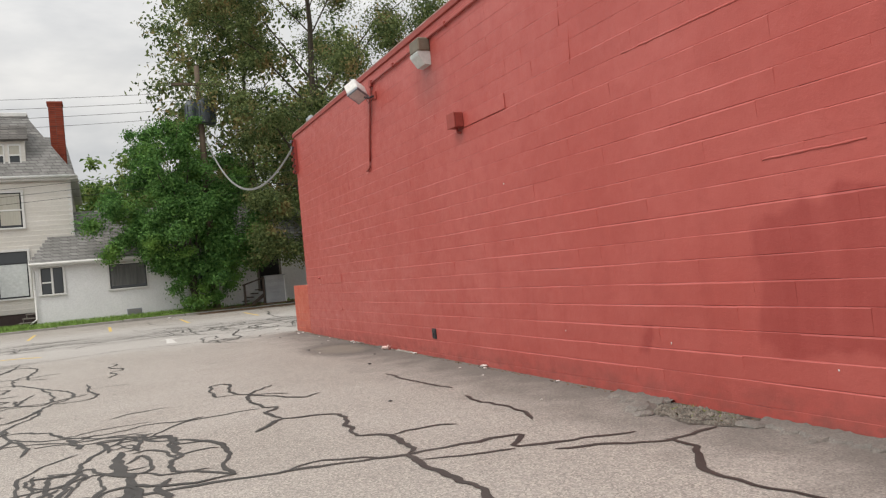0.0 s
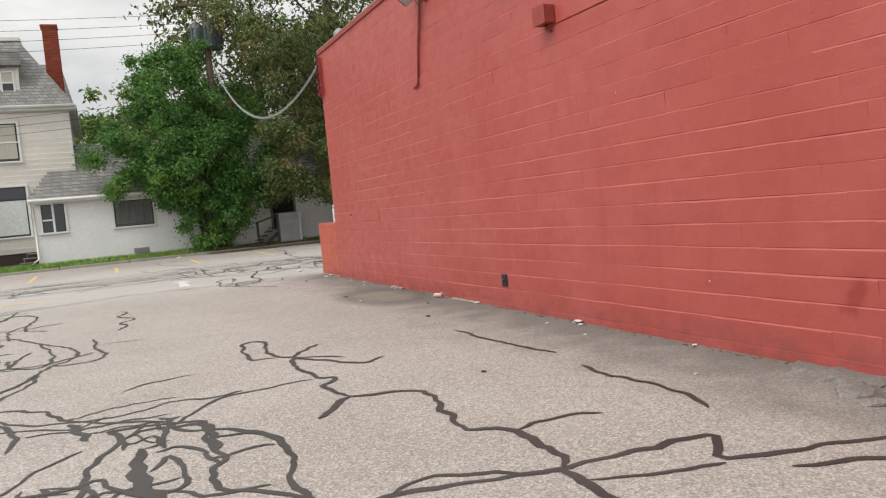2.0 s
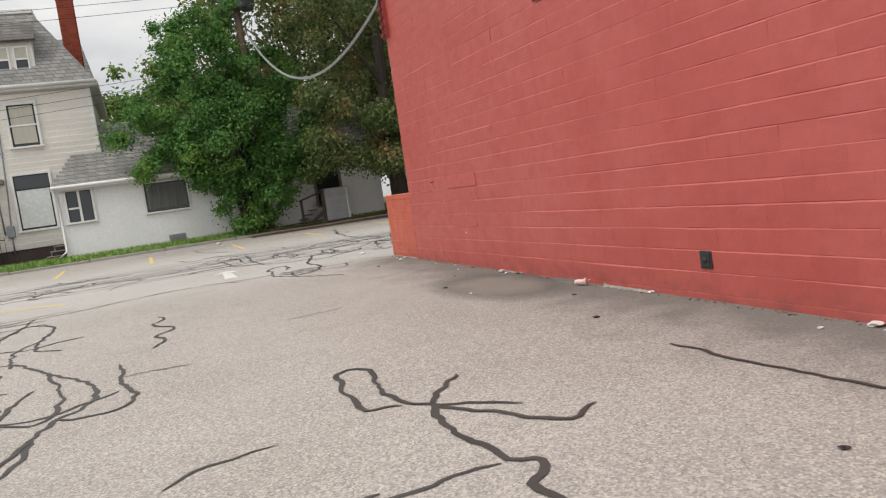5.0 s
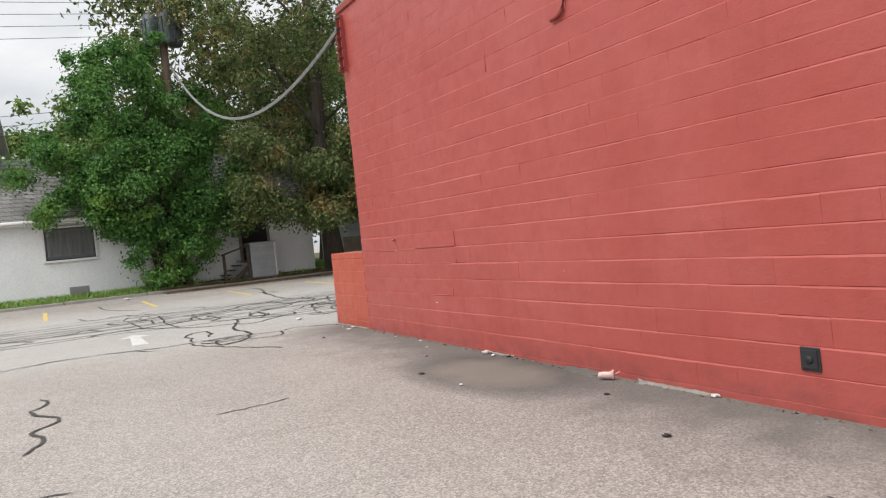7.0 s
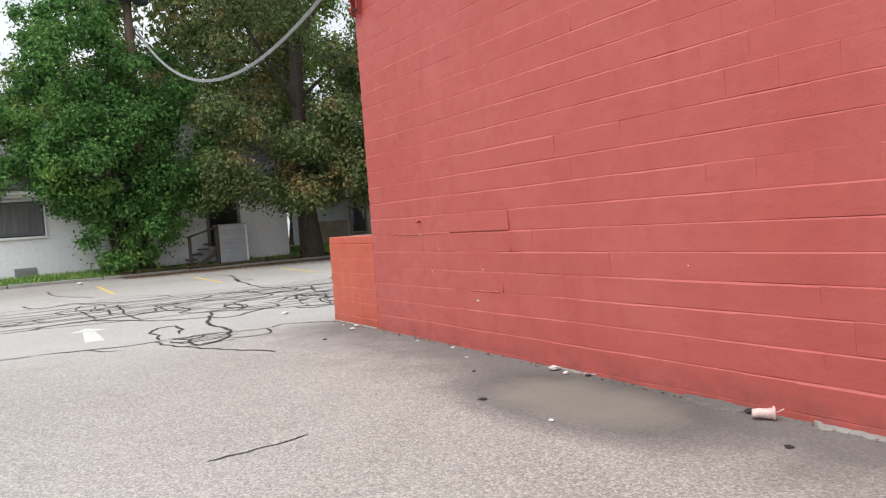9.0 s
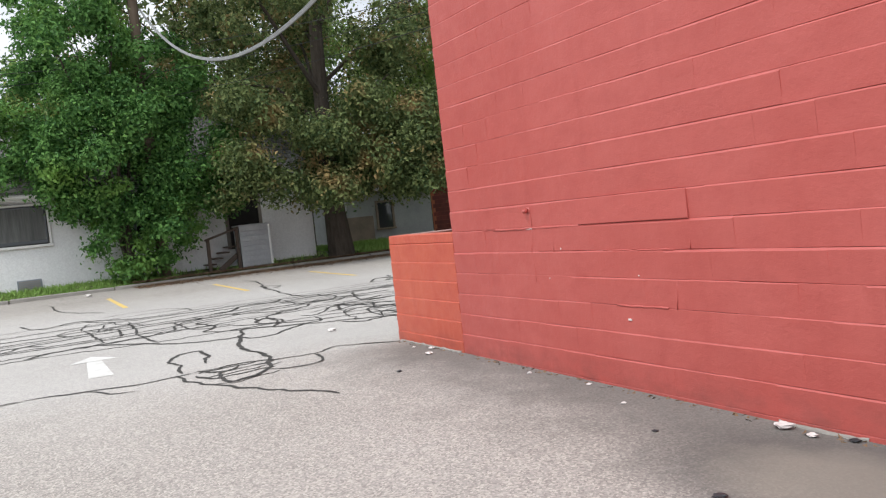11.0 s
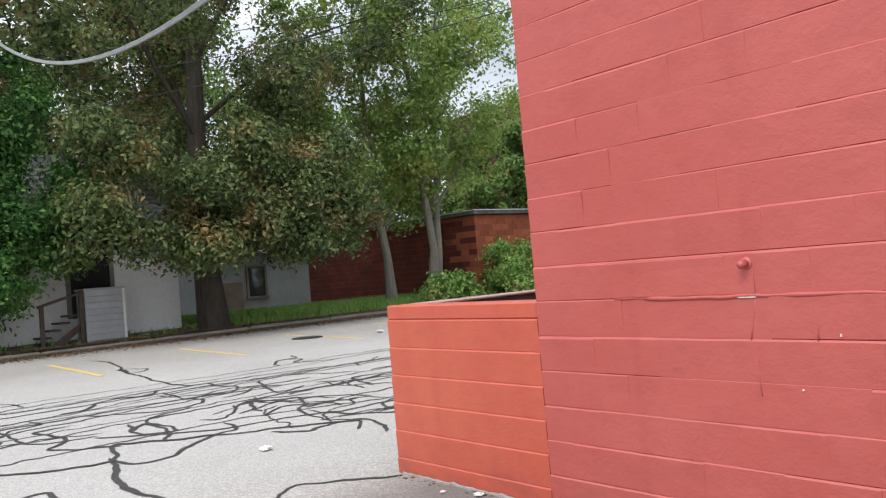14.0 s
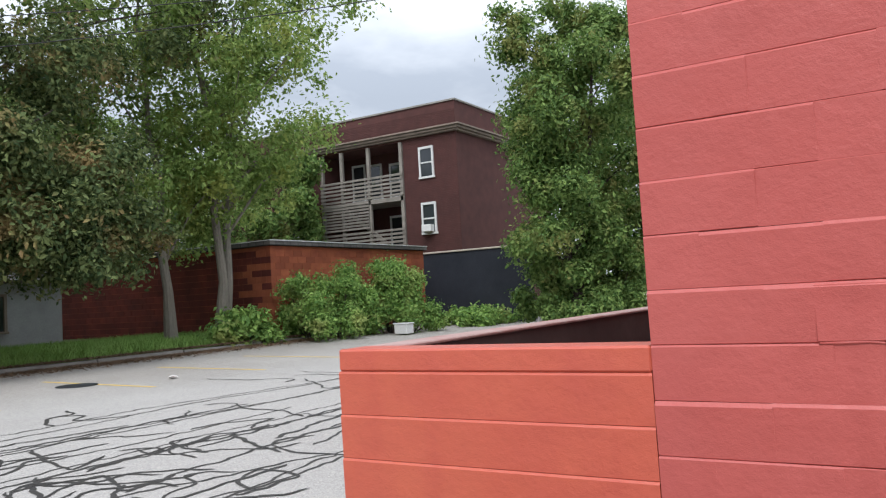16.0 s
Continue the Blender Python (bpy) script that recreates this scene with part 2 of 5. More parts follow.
# stained dark red, with the trees' shade mixed into the colour
RUST_DARK = surface("shaded_stained_red_block", (0.24, 0.05, 0.034), (0.1, 0.03, 0.024), 1.1, 12, 0.9, 0, 0.4, 0.01, rand=0.5)
BLACK_PAINT = surface("blue_black_paint", (0.018, 0.021, 0.03), (0.03, 0.034, 0.045), 1.2, 15, 0.7)
GREY_WOOD = surface("weathered_wood", (0.34, 0.31, 0.27), (0.2, 0.18, 0.155), 2, 30, 0.9, stretch=(1, 1, 1), rand=0.4)
DARK_WOOD = surface("dark_wood", (0.06, 0.045, 0.035), (0.1, 0.075, 0.06), 4, 40, 0.9)
POLE_WOOD = surface("pole_wood", (0.1, 0.075, 0.055), (0.16, 0.12, 0.09), 2, 30, 0.9, stretch=(4, 4, 0.4))
BARK = surface("bark", (0.055, 0.045, 0.036), (0.11, 0.09, 0.072), 5, 30, 0.95, 0, 1.0, 0.03, stretch=(3, 3, 0.5))
PALE_BARK = surface("pale_bark", (0.2, 0.18, 0.15), (0.3, 0.27, 0.225), 5, 30, 0.95, 0, 0.9, 0.02, stretch=(3, 3, 0.5))
GREY_METAL = surface("grey_metal", (0.3, 0.33, 0.36), (0.22, 0.245, 0.27), 4, 40, 0.5, 0.3)
DARK_METAL = surface("dark_metal", (0.03, 0.032, 0.036), (0.05, 0.052, 0.056), 6, 50, 0.5, 0.2)
BRONZE = surface("bronze_housing", (0.16, 0.14, 0.105), (0.22, 0.19, 0.15), 6, 40, 0.5, 0.2)
LENS = surface("frosted_lens", (0.66, 0.69, 0.68), (0.5, 0.53, 0.52), 8, 50, 0.25, 0, 0.1, 0.002, 0.5)
RED_METAL = surface("red_painted_metal", (0.36, 0.07, 0.055), (0.27, 0.05, 0.042), 5, 40, 0.5)
FLASHING = surface("roof_flashing", (0.4, 0.2, 0.17), (0.5, 0.4, 0.37), 3, 30, 0.6)
CABLE = surface("cable_sheath", (0.28, 0.29, 0.28), (0.2, 0.2, 0.2), 6, 40, 0.5)
BLACK_CABLE = surface("black_cable", (0.02, 0.02, 0.02), (0.035, 0.035, 0.035), 6, 40, 0.5)
PAPER = surface("litter_paper", (0.75, 0.72, 0.7), (0.62, 0.56, 0.53), 12, 60, 0.8)
PINK = surface("pink_cup", (0.72, 0.45, 0.4), (0.78, 0.66, 0.62), 14, 60, 0.5)
YELLOW = surface("worn_yellow_paint", (0.72, 0.5, 0.12), (0.55, 0.42, 0.2), 5, 60, 0.85)
ROAD_WHITE = surface("worn_white_paint", (0.66, 0.65, 0.62), (0.48, 0.46, 0.43), 5, 60, 0.85)
GRAVEL = surface("gravel", (0.3, 0.27, 0.23), (0.06, 0.056, 0.05), 14, 60, 0.95, rand=0.6)
WEED = surface("weeds", (0.14, 0.17, 0.06), (0.22, 0.2, 0.1), 8, 40, 0.9)
DARK_INSIDE = surface("dark_interior", (0.025, 0.024, 0.023), (0.04, 0.038, 0.036), 1, 10, 0.9)
SHEER = surface("grey_sheer_curtain", (0.16, 0.165, 0.16), (0.07, 0.072, 0.07), 3, 20, 0.8, stretch=(6, 6, 0.4))
CURTAIN = surface("drawn_blind", (0.5, 0.485, 0.42), (0.42, 0.4, 0.34), 2, 20, 0.8, stretch=(6, 6, 0.5))
SHADE_WALL = surface("dark_shaded_wall", (0.1, 0.075, 0.07), (0.07, 0.05, 0.048), 2, 20, 0.9)


def glass_material():
    m, t, b = nodes_of("window_glass", 0.06, 0.0, 0.5)
    b.inputs["Base Color"].default_value = (0.035, 0.04, 0.045, 1)
    b.inputs["Coat Weight"].default_value = 0.4
    return m


GLASS = glass_material()


def leaf_material(name, c1, c2, c3, share=0.15):
    m, t, b = nodes_of(name, 0.62, 0.0, 0.22)
    g = t.nodes.new("ShaderNodeNewGeometry")
    col = mixed(t, g.outputs["Random Per Island"], c1, c2)
    pick = noise_of(t, 0.8, 3, 0.6)
    col = mixed(t, ramp(t, pick, 0.54, 0.66, 0, share), col, c3)
    t.links.new(col, b.inputs["Base Color"])
    tr = t.nodes.new("ShaderNodeBsdfTranslucent")
    t.links.new(col, tr.inputs["Color"])
    mx = t.nodes.new("ShaderNodeMixShader")
    mx.inputs["Fac"].default_value = 0.33
    t.links.new(b.outputs["BSDF"], mx.inputs[1])
    t.links.new(tr.outputs["BSDF"], mx.inputs[2])
    t.links.new(mx.outputs["Shader"], t.nodes["Material Output"].inputs["Surface"])
    return m


LEAF_BRIGHT = leaf_material("bright_maple_leaf", (0.032, 0.1, 0.026), (0.16, 0.33, 0.085), (0.25, 0.42, 0.09), 0.6)
LEAF_DARK = leaf_material("dark_maple_leaf", (0.035, 0.07, 0.024), (0.22, 0.27, 0.1), (0.38, 0.25, 0.11), 0.75)
LEAF_YELLOW = leaf_material("yellowing_leaf", (0.15, 0.25, 0.06), (0.32, 0.42, 0.12), (0.48, 0.5, 0.13), 0.6)
LEAF_MID = leaf_material("mid_green_leaf", (0.06, 0.125, 0.03), (0.23, 0.33, 0.09), (0.36, 0.33, 0.11), 0.6)
LEAF_SHRUB = leaf_material("shrub_leaf", (0.1, 0.21, 0.05), (0.34, 0.5, 0.13), (0.5, 0.48, 0.18), 0.5)


# ---- building helpers ----
def mesh_of(name, bm, material):
    me = bpy.data.meshes.new(name)
    bm.to_mesh(me)
    bm.free()
    me.materials.append(material)
    return me


def part(name, bm, material, parent=None, label=""):
    ob = new(name, mesh_of(name, bm, material))
    ob.parent = parent
    return tagged(ob, label) if label else ob


def thing(name, x, y, z, label, category, group="", kind=""):
    ob = new(name)
    ob.location = (x, y, z)
    return tagged(ob, label, category, group, kind)


def box(bm, x0, x1, y0, y1, z0, z1, bevel=0.0, m=None):
    vs = [bm.verts.new((x, y, z)) for x in (x0, x1) for y in (y0, y1) for z in (z0, z1)]
    fs = [bm.faces.new([vs[i] for i in q]) for q in ((0, 1, 3, 2), (4, 6, 7, 5), (0, 4, 5, 1), (2, 3, 7, 6), (0, 2, 6, 4), (1, 5, 7, 3))]
    if bevel:
        r = bmesh.ops.bevel(bm, geom=list({e for f in fs for e in f.edges}), offset=bevel, segments=1, affect="EDGES", profile=0.5)
        vs = list({v for f in r["faces"] for v in f.verts} | {v for v in vs if v.is_valid})
    if m is not None:
        bmesh.ops.transform(bm, matrix=m, verts=vs)
    return bm


def boxed(*a, **k):
    return box(bmesh.new(), *a, **k)


def tube(bm, pts, radii, sides=8, cap=True):
    """A tube through the points with a radius at each."""
    pts = [Vector(p) for p in pts]
    rings = []
    for i, p in enumerate(pts):
        d = (pts[min(i + 1, len(pts) - 1)] - pts[max(i - 1, 0)]).normalized()
        u = d.orthogonal().normalized() if abs(d.z) > 0.9 else d.cross(Vector((0, 0, 1))).normalized()
        v = d.cross(u)
        r = radii[i] if hasattr(radii, "__len__") else radii
        rings.append([bm.verts.new(p + r * (math.cos(a) * u + math.sin(a) * v)) for a in [2 * math.pi * k / sides for k in range(sides)]])
    for a, b in zip(rings, rings[1:]):
        for k in range(sides):
            bm.faces.new((a[k], a[(k + 1) % sides], b[(k + 1) % sides], b[k]))
    if cap:
        bm.faces.new(rings[0][::-1])
        bm.faces.new(rings[-1])
    return bm


def smooth_tube(*a, **k):
    bm = tube(bmesh.new(), *a, **k)
    for f in bm.faces:
        f.smooth = True
    return bm


def poly(bm, pts):
    return bm.faces.new([bm.verts.new(p) for p in pts])


def slab(pts, thickness):
    """A flat plate with the given outline, thickened against its normal."""
    bm = bmesh.new()
    f = poly(bm, pts)
    bm.normal_update()
    n = f.normal.copy()
    r = bmesh.ops.extrude_face_region(bm, geom=[f])
    bmesh.ops.translate(bm, vec=-n * thickness, verts=[v for v in r["geom"] if isinstance(v, bmesh.types.BMVert)])
    bmesh.ops.recalc_face_normals(bm, faces=bm.faces)
    return bm


def bulk(name, verts, faces, material, parent=None):
    me = bpy.data.meshes.new(name)
    me.from_pydata(verts, [], faces)
    me.materials.append(material)
    ob = new(name, me)
    ob.parent = parent
    return ob


GROUND_Y = (-400, -30, -14, 0, 3, 9, 13, 15.2, 60, 400)
GROUND_Z = (-0.2, -0.2, -0.1, 0, 0, 0.18, 0.24, 0.3, 0.35, 0.35)


def gz(y):
    return float(np.interp(y, GROUND_Y, GROUND_Z))


# ---- ground, kerb, lawn ----
def build_ground():
    xs = (-400, -60, -20, -10, -5, 0, 5, 10, 20, 40, 400)
    v = [(x, y, z) for y, z in zip(GROUND_Y, GROUND_Z) for x in xs]
    n = len(xs)
    f = [(j * n + i, j * n + i + 1, (j + 1) * n + i + 1, (j + 1) * n + i) for j in range(len(GROUND_Y) - 1) for i in range(n - 1)]
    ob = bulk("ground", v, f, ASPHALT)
    return tagged(ob, "worn pale grey asphalt of a parking lot", "ground", kind="structure")


ground = build_ground()
KERB_Y = 15.2


def build_lawn():
    """The planted bank behind the kerb, from the house on to the far shrubs."""
    bm = bmesh.new()
    xs = [-40 + 1.0 * i for i in range(91)]
    prof = ((KERB_Y + 0.16, 0.34), (KERB_Y + 0.7, 0.46), (16.4, 0.5), (18, 0.52), (24, 0.55), (60, 0.6))
    rows = [[bm.verts.new((x, y + (0.06 * math.sin(x * 2.3) if k == 0 else 0), z + 0.03 * noise.noise((x, y, 0)))) for x in xs] for k, (y, z) in enumerate(prof)]
    for a, b in zip(rows, rows[1:]):
        for i in range(len(xs) - 1):
            bm.faces.new((a[i], a[i + 1], b[i + 1], b[i]))
    ob = part("lawn", bm, GRASS_SOIL)
    return tagged(ob, "rough green lawn bank behind the kerb", "lawn", kind="structure")


lawn = build_lawn()
kerb = thing("kerb", 0, 0, 0, "low worn concrete kerb with dirt along the lot", "kerb", kind="structure")
kerb_mesh = mesh_of("kerb_stone", boxed(-1.2, 1.2, -0.08, 0.08, -0.1, 0.1, bevel=0.02), CONCRETE)
for i in range(28):
    o = new("kerb_stone", kerb_mesh)
    o.parent = kerb
    o.matrix_basis = pose(-39 + 2.42 * i, KERB_Y + 0.08 + random.uniform(-0.02, 0.02), 0.3 + random.uniform(-0.025, 0.01), 0, random.uniform(-0.5, 0.5), random.uniform(-0.6, 0.6))


def blades(name, n, area, height, material, label, lean=0.5):
    v, f = [], []
    for i in range(n):
        x, y, z = area()
        a, h = random.uniform(0, 6.28), height * random.uniform(0.4, 1.2)
        c, s, w = math.cos(a), math.sin(a), 0.012 + 0.01 * random.random()
        lx, ly = random.gauss(0, lean) * h, random.gauss(0, lean) * h
        k = len(v)
        v += [(x - c * w, y - s * w, z), (x + c * w, y + s * w, z), (x + lx, y + ly, z + h)]
        f.append((k, k + 1, k + 2))
    return tagged(bulk(name, v, f, material), label, "grass", kind="stuff")


def lawn_spot():
    x, y = random.uniform(-14, 20), KERB_Y + 0.15 + abs(random.gauss(0, 1.2))
    if x > 5 and random.random() < 0.6:
        y = random.uniform(KERB_Y + 0.2, 22)
    if 0.2 < x < 5.6 and random.random() < 0.85:
        x = random.choice((random.uniform(-14, 0.2), random.uniform(5.6, 20)))
    return x, y, 0.3 + min(0.2, (y - KERB_Y) * 0.22)


def far_lawn_spot():
    x, y = random.uniform(5.7, 17), random.uniform(KERB_Y + 0.25, 21)
    return x, y, 0.34 + min(0.18, (y - KERB_Y) * 0.22)


blades("long_grass", 26000, far_lawn_spot, 0.2, GRASS, "longer green grass on the open lawn")
blades("grass", 26000, lawn_spot, 0.12, GRASS, "green grass blades along the kerb and lawn")


def leaf_spot():
    x, y = random.uniform(-1, 18), KERB_Y + random.gauss(0.1, 0.42)
    return x, y, gz(min(y, KERB_Y)) + (0.12 if y > KERB_Y else 0.01)


blades("dry_leaf_litter", 24000, leaf_spot, 0.05, DRY_LEAF, "brown dry leaves gathered along the kerb", 2.0)


# ---- tar seams on the asphalt ----
def wobbled(points, step=0.06, amp=0.055, seed=0.0):
    """A line through a few corners, rounded and made to wander."""
    p = [Vector((x, y, 0)) for x, y in points]
    p = [2 * p[0] - p[1]] + p + [2 * p[-1] - p[-2]]
    out = []
    for a, b, c, d in zip(p, p[1:], p[2:], p[3:]):
        n = max(2, int((c - b).length / step))
        for k in range(n):
            t = k / n
            q = 0.5 * (2 * b + (c - a) * t + (2 * a - 5 * b + 4 * c - d) * t * t + (3 * b - a - 3 * c + d) * t ** 3)
            out.append(q)
    out.append(p[-2])
    def shift(q, f, s):
        return Vector((noise.noise((q.x * f, q.y * f, s)), noise.noise((q.x * f, q.y * f, s + 9)), 0))
    return [q + 0.8 * amp * shift(q, 2.3, seed) + 1.1 * amp * shift(q, 6.5, seed + 4) for q in out]


SEAMS = [0]


def ribbon(v, f, points, width, seed, z=0.005, amp=0.055):
    pts = wobbled(points, amp=amp, seed=seed)
    n = len(pts)
    k0 = len(v)
    for i, q in enumerate(pts):
        d = pts[min(i + 1, n - 1)] - pts[max(i - 1, 0)]
        d = Vector((-d.y, d.x, 0)).normalized() if d.length > 1e-6 else Vector((1, 0, 0))
        end = min(1.0, 0.35 + 0.5 * min(i, n - 1 - i))
        w = 0.39 * width * end * (1 + 0.55 * noise.noise((q.x * 3, q.y * 3, seed + 3)))
        for s in (-1, 1):
            r = q + s * w * d
            v.append((r.x, r.y, gz(r.y) + z))
    for i in range(n - 1):
        a = k0 + 2 * i
        f.append((a, a + 1, a + 3, a + 2))


def tar(points, width=0.055):
    SEAMS[0] += 1
    v, f = [], []
    ribbon(v, f, points, width, SEAMS[0] * 1.7, 0.004 + 0.0003 * (SEAMS[0] % 17), 0.045)
    bulk("tar_seam", v, f, TAR, ground)


tar([(-5.0, -12.91), (-4.34, -12.97), (-3.51, -13.05), (-2.60, -13.28), (-1.67, -13.36), (-1.82, -13.68), (-0.95, -13.94)], 0.07)
tar([(-3.51, -13.05), (-3.33, -12.92), (-2.96, -13.08), (-2.64, -13.29)], 0.06)
tar([(-2.60, -13.50), (-2.24, -13.66), (-1.88, -13.73)], 0.05)
tar([(-1.70, -13.93), (-1.31, -14.15), (-0.96, -14.32), (-0.43, -14.26)], 0.06)
tar([(-0.96, -14.32), (-0.91, -14.57), (-1.15, -14.91), (-1.3, -15.29), (-1.2, -15.97)], 0.06)
tar([(-2.60, -13.28), (-2.64, -13.76), (-2.60, -14.53), (-2.64, -14.79), (-2.5, -15.39), (-2.6, -16.17)], 0.085)
tar([(-3.07, -10.88), (-2.57, -11.15), (-2.71, -12.05), (-2.70, -12.30), (-2.50, -12.54), (-2.52, -13.12), (-2.6, -13.28)], 0.065)
tar([(-2.50, -12.54), (-2.16, -12.43), (-1.85, -12.55)], 0.05)
tar([(-3.07, -10.88), (-3.25, -11.10), (-3.44, -11.34)], 0.07)
tar([(-3.07, -10.88), (-3.16, -10.42), (-3.0, -10.13), (-3.14, -9.89), (-3.06, -8.79), (-2.65, -8.24)], 0.055)
tar([(-2.63, -9.23), (-3.08, -8.76), (-3.25, -8.35), (-3.14, -7.52), (-3.36, -7.44), (-3.46, -8.49), (-3.2, -8.67)], 0.05)
tar([(-3.06, -8.79), (-2.95, -9.06), (-2.63, -9.64), (-2.3, -9.55)], 0.05)
tar([(-1.20, -8.78), (-1.18, -9.37), (-1.16, -10.13), (-1.07, -10.75)], 0.04)
tar([(-1.17, -11.34), (-1.23, -11.77), (-1.17, -12.26), (-1.17, -12.64), (-1.27, -12.90)], 0.045)
tar([(-4.72, -4.32), (-4.5, -3.9), (-4.62, -3.5), (-4.40, -3.02), (-4.66, -2.4), (-4.5, -2.0), (-4.56, -1.62)], 0.045)
tar([(-12, 0.3), (-7.95, 0.99), (-6.16, 1.2), (-4.6, 1.95), (-3.83, 2.01)], 0.06)
tar([(-3.17, -4.18), (-2.8, -4.14), (-2.47, -4.07)], 0.03)
tar([(-3.09, 13.0), (-3.00, 11.00), (-2.34, 9.48)], 0.05)
tar([(-3.87, -12.86), (-3.89, -12.44), (-3.80, -11.99), (-3.82, -11.55), (-4.01, -11.17), (-4.33, -10.93), (-4.48, -10.38)], 0.06)
tar([(-3.87, -12.86), (-4.12, -12.56), (-4.27, -12.40), (-4.28, -12.09), (-4.17, -11.80), (-4.22, -11.48), (-4.21, -11.03), (-4.24, -10.74), (-4.78, -10.55), (-4.76, -10.88), (-4.99, -11.44), (-5.00, -11.76), (-5.11, -12.65)], 0.06)
tar([(-4.26, -11.72), (-4.17, -11.80), (-3.95, -11.71), (-3.83, -11.76)], 0.045)
tar([(-4.64, -11.21), (-4.68, -11.77), (-4.60, -12.33), (-4.60, -12.70), (-4.65, -13.15), (-4.60, -13.69), (-4.58, -14.03), (-4.55, -14.29)], 0.11)
tar([(-4.62, -11.77), (-4.49, -11.54), (-4.43, -11.88), (-4.47, -12.20), (-4.60, -12.26)], 0.05)
tar([(-4.58, -11.36), (-4.38, -11.36), (-4.22, -11.89)], 0.05)
tar([(-4.33, -12.62), (-4.43, -12.89), (-4.39, -13.11), (-4.50, -13.32), (-4.60, -13.07)], 0.07)
tar([(-5.33, -11.76), (-5.08, -11.81), (-4.90, -11.73), (-4.75, -12.06), (-4.60, -12.33)], 0.05)
tar([(-5.10, -12.69), (-4.86, -12.79), (-4.76, -12.64), (-4.63, -12.61), (-4.35, -12.84), (-4.14, -12.86), (-3.87, -12.86)], 0.06)
tar([(-5.25, -12.75), (-5.09, -12.95), (-5.04, -13.29), (-4.98, -13.56), (-5.02, -13.81), (-5.16, -13.89)], 0.065)
tar([(-5.04, -12.84), (-4.87, -12.90), (-4.85, -13.27), (-4.76, -13.62), (-4.66, -13.67)], 0.07)
tar([(-4.98, -13.60), (-4.80, -13.68), (-4.76, -13.91), (-4.87, -13.91), (-5.00, -13.81)], 0.055)
tar([(-4.58, -12.64), (-4.55, -13.28), (-4.46, -13.60), (-4.41, -13.98), (-4.52, -14.15), (-4.57, -14.21)], 0.06)
tar([(-4.66, -13.69), (-4.58, -13.61), (-4.54, -13.34)], 0.05)
tar([(-2.52, -15.62), (-2.39, -15.58), (-2.37, -15.68)], 0.06)
tar([(-5.80, -9.12), (-5.64, -9.10), (-5.40, -9.38), (-5.20, -9.79), (-4.89, -10.19), (-4.55, -10.46), (-4.47, -10.79), (-4.21, -10.42), (-3.98, -10.11), (-3.53, -10.02), (-3.15, -9.99)], 0.05)
tar([(-5.70, -9.49), (-5.50, -9.78), (-5.09, -10.03), (-4.82, -10.05), (-4.54, -10.03), (-4.35, -9.90), (-4.07, -10.03), (-3.76, -9.98)], 0.045)
tar([(-5.80, -10.43), (-5.78, -10.03), (-5.68, -9.64), (-5.80, -9.12), (-5.80, -8.55), (-5.53, -7.86), (-5.55, -7.34), (-5.43, -6.88), (-5.23, -6.61), (-5.23, -5.74), (-5.72, -4.63), (-6.11, -3.64), (-6.61, -3.57), (-7.06, -4.01)], 0.055)
tar([(-5.11, -10.08), (-5.02, -10.54), (-4.99, -10.69)], 0.09)
tar([(-5.52, -10.62), (-5.50, -10.34), (-5.52, -10.06), (-5.66, -9.65)], 0.06)
tar([(-4.77, -11.15), (-4.75, -10.93), (-4.69, -10.73), (-4.48, -10.73)], 0.055)
tar([(-4.49, -11.34), (-4.49, -11.07), (-4.47, -10.79), (-4.36, -10.79), (-4.20, -10.92), (-4.19, -11.20), (-4.20, -11.55)], 0.06)
tar([(-4.20, -11.24), (-3.92, -11.40), (-3.83, -11.60), (-3.80, -11.83)], 0.05)
tar([(-4.62, -11.26), (-4.53, -11.18), (-4.53, -10.95), (-4.71, -11.05), (-4.75, -10.97)], 0.045)
tar([(-5.72, -4.63), (-5.55, -5.38), (-5.43, -6.39), (-5.58, -6.88), (-5.87, -6.59), (-5.99, -5.97)], 0.05)
tar([(-5.43, -6.88), (-5.17, -7.00), (-4.87, -6.75), (-4.98, -5.73), (-5.02, -4.99)], 0.045)
tar([(-5.01, -5.69), (-4.35, -5.71)], 0.03)
tar([(-6.74, -5.70), (-6.35, -6.09), (-5.92, -6.60), (-5.87, -6.10), (-5.75, -5.48)], 0.045)
tar([(-6.38, -7.65), (-6.18, -7.25), (-6.00, -6.75), (-5.79, -6.81)], 0.05)
tar([(-6.22, -8.45), (-6.02, -8.26), (-5.87, -8.20), (-5.68, -7.95), (-5.55, -7.34)], 0.05)
tar([(-6.10, -9.10), (-5.85, -9.16), (-5.81, -8.63)], 0.05)
tar([(-6.51, -3.26), (-6.68, -1.67), (-6.49, 0.11), (-6.01, -0.61), (-6.06, -2.62), (-5.68, -3.19)], 0.05)
tar([(-7.30, -2.74), (-6.97, -2.58), (-6.74, -0.83), (-6.54, -0.28), (-6.50, 1.20)], 0.05)
tar([(-6.16, -3.85), (-6.26, -2.56), (-6.00, -1.85)], 0.05)
tar([(-8.01, 0.99), (-7.80, 3.31), (-7.43, 3.84)], 0.05)
tar([(-4.70, -9.11), (-4.45, -8.91), (-4.07, -8.84)], 0.035)
tar([(-3.83, 2.01), (-3.58, 1.98), (-3.28, 1.88), (-2.84, 1.75), (-2.46, 1.76), (-2.28, 1.79)], 0.05)
tar([(-3.28, 1.88), (-3.10, 1.49), (-2.89, 1.35)], 0.03)
tar([(-2.45, 1.82), (-2.37, 1.27), (-2.14, 0.69), (-1.91, 0.13), (-1.51, -0.54)], 0.045)
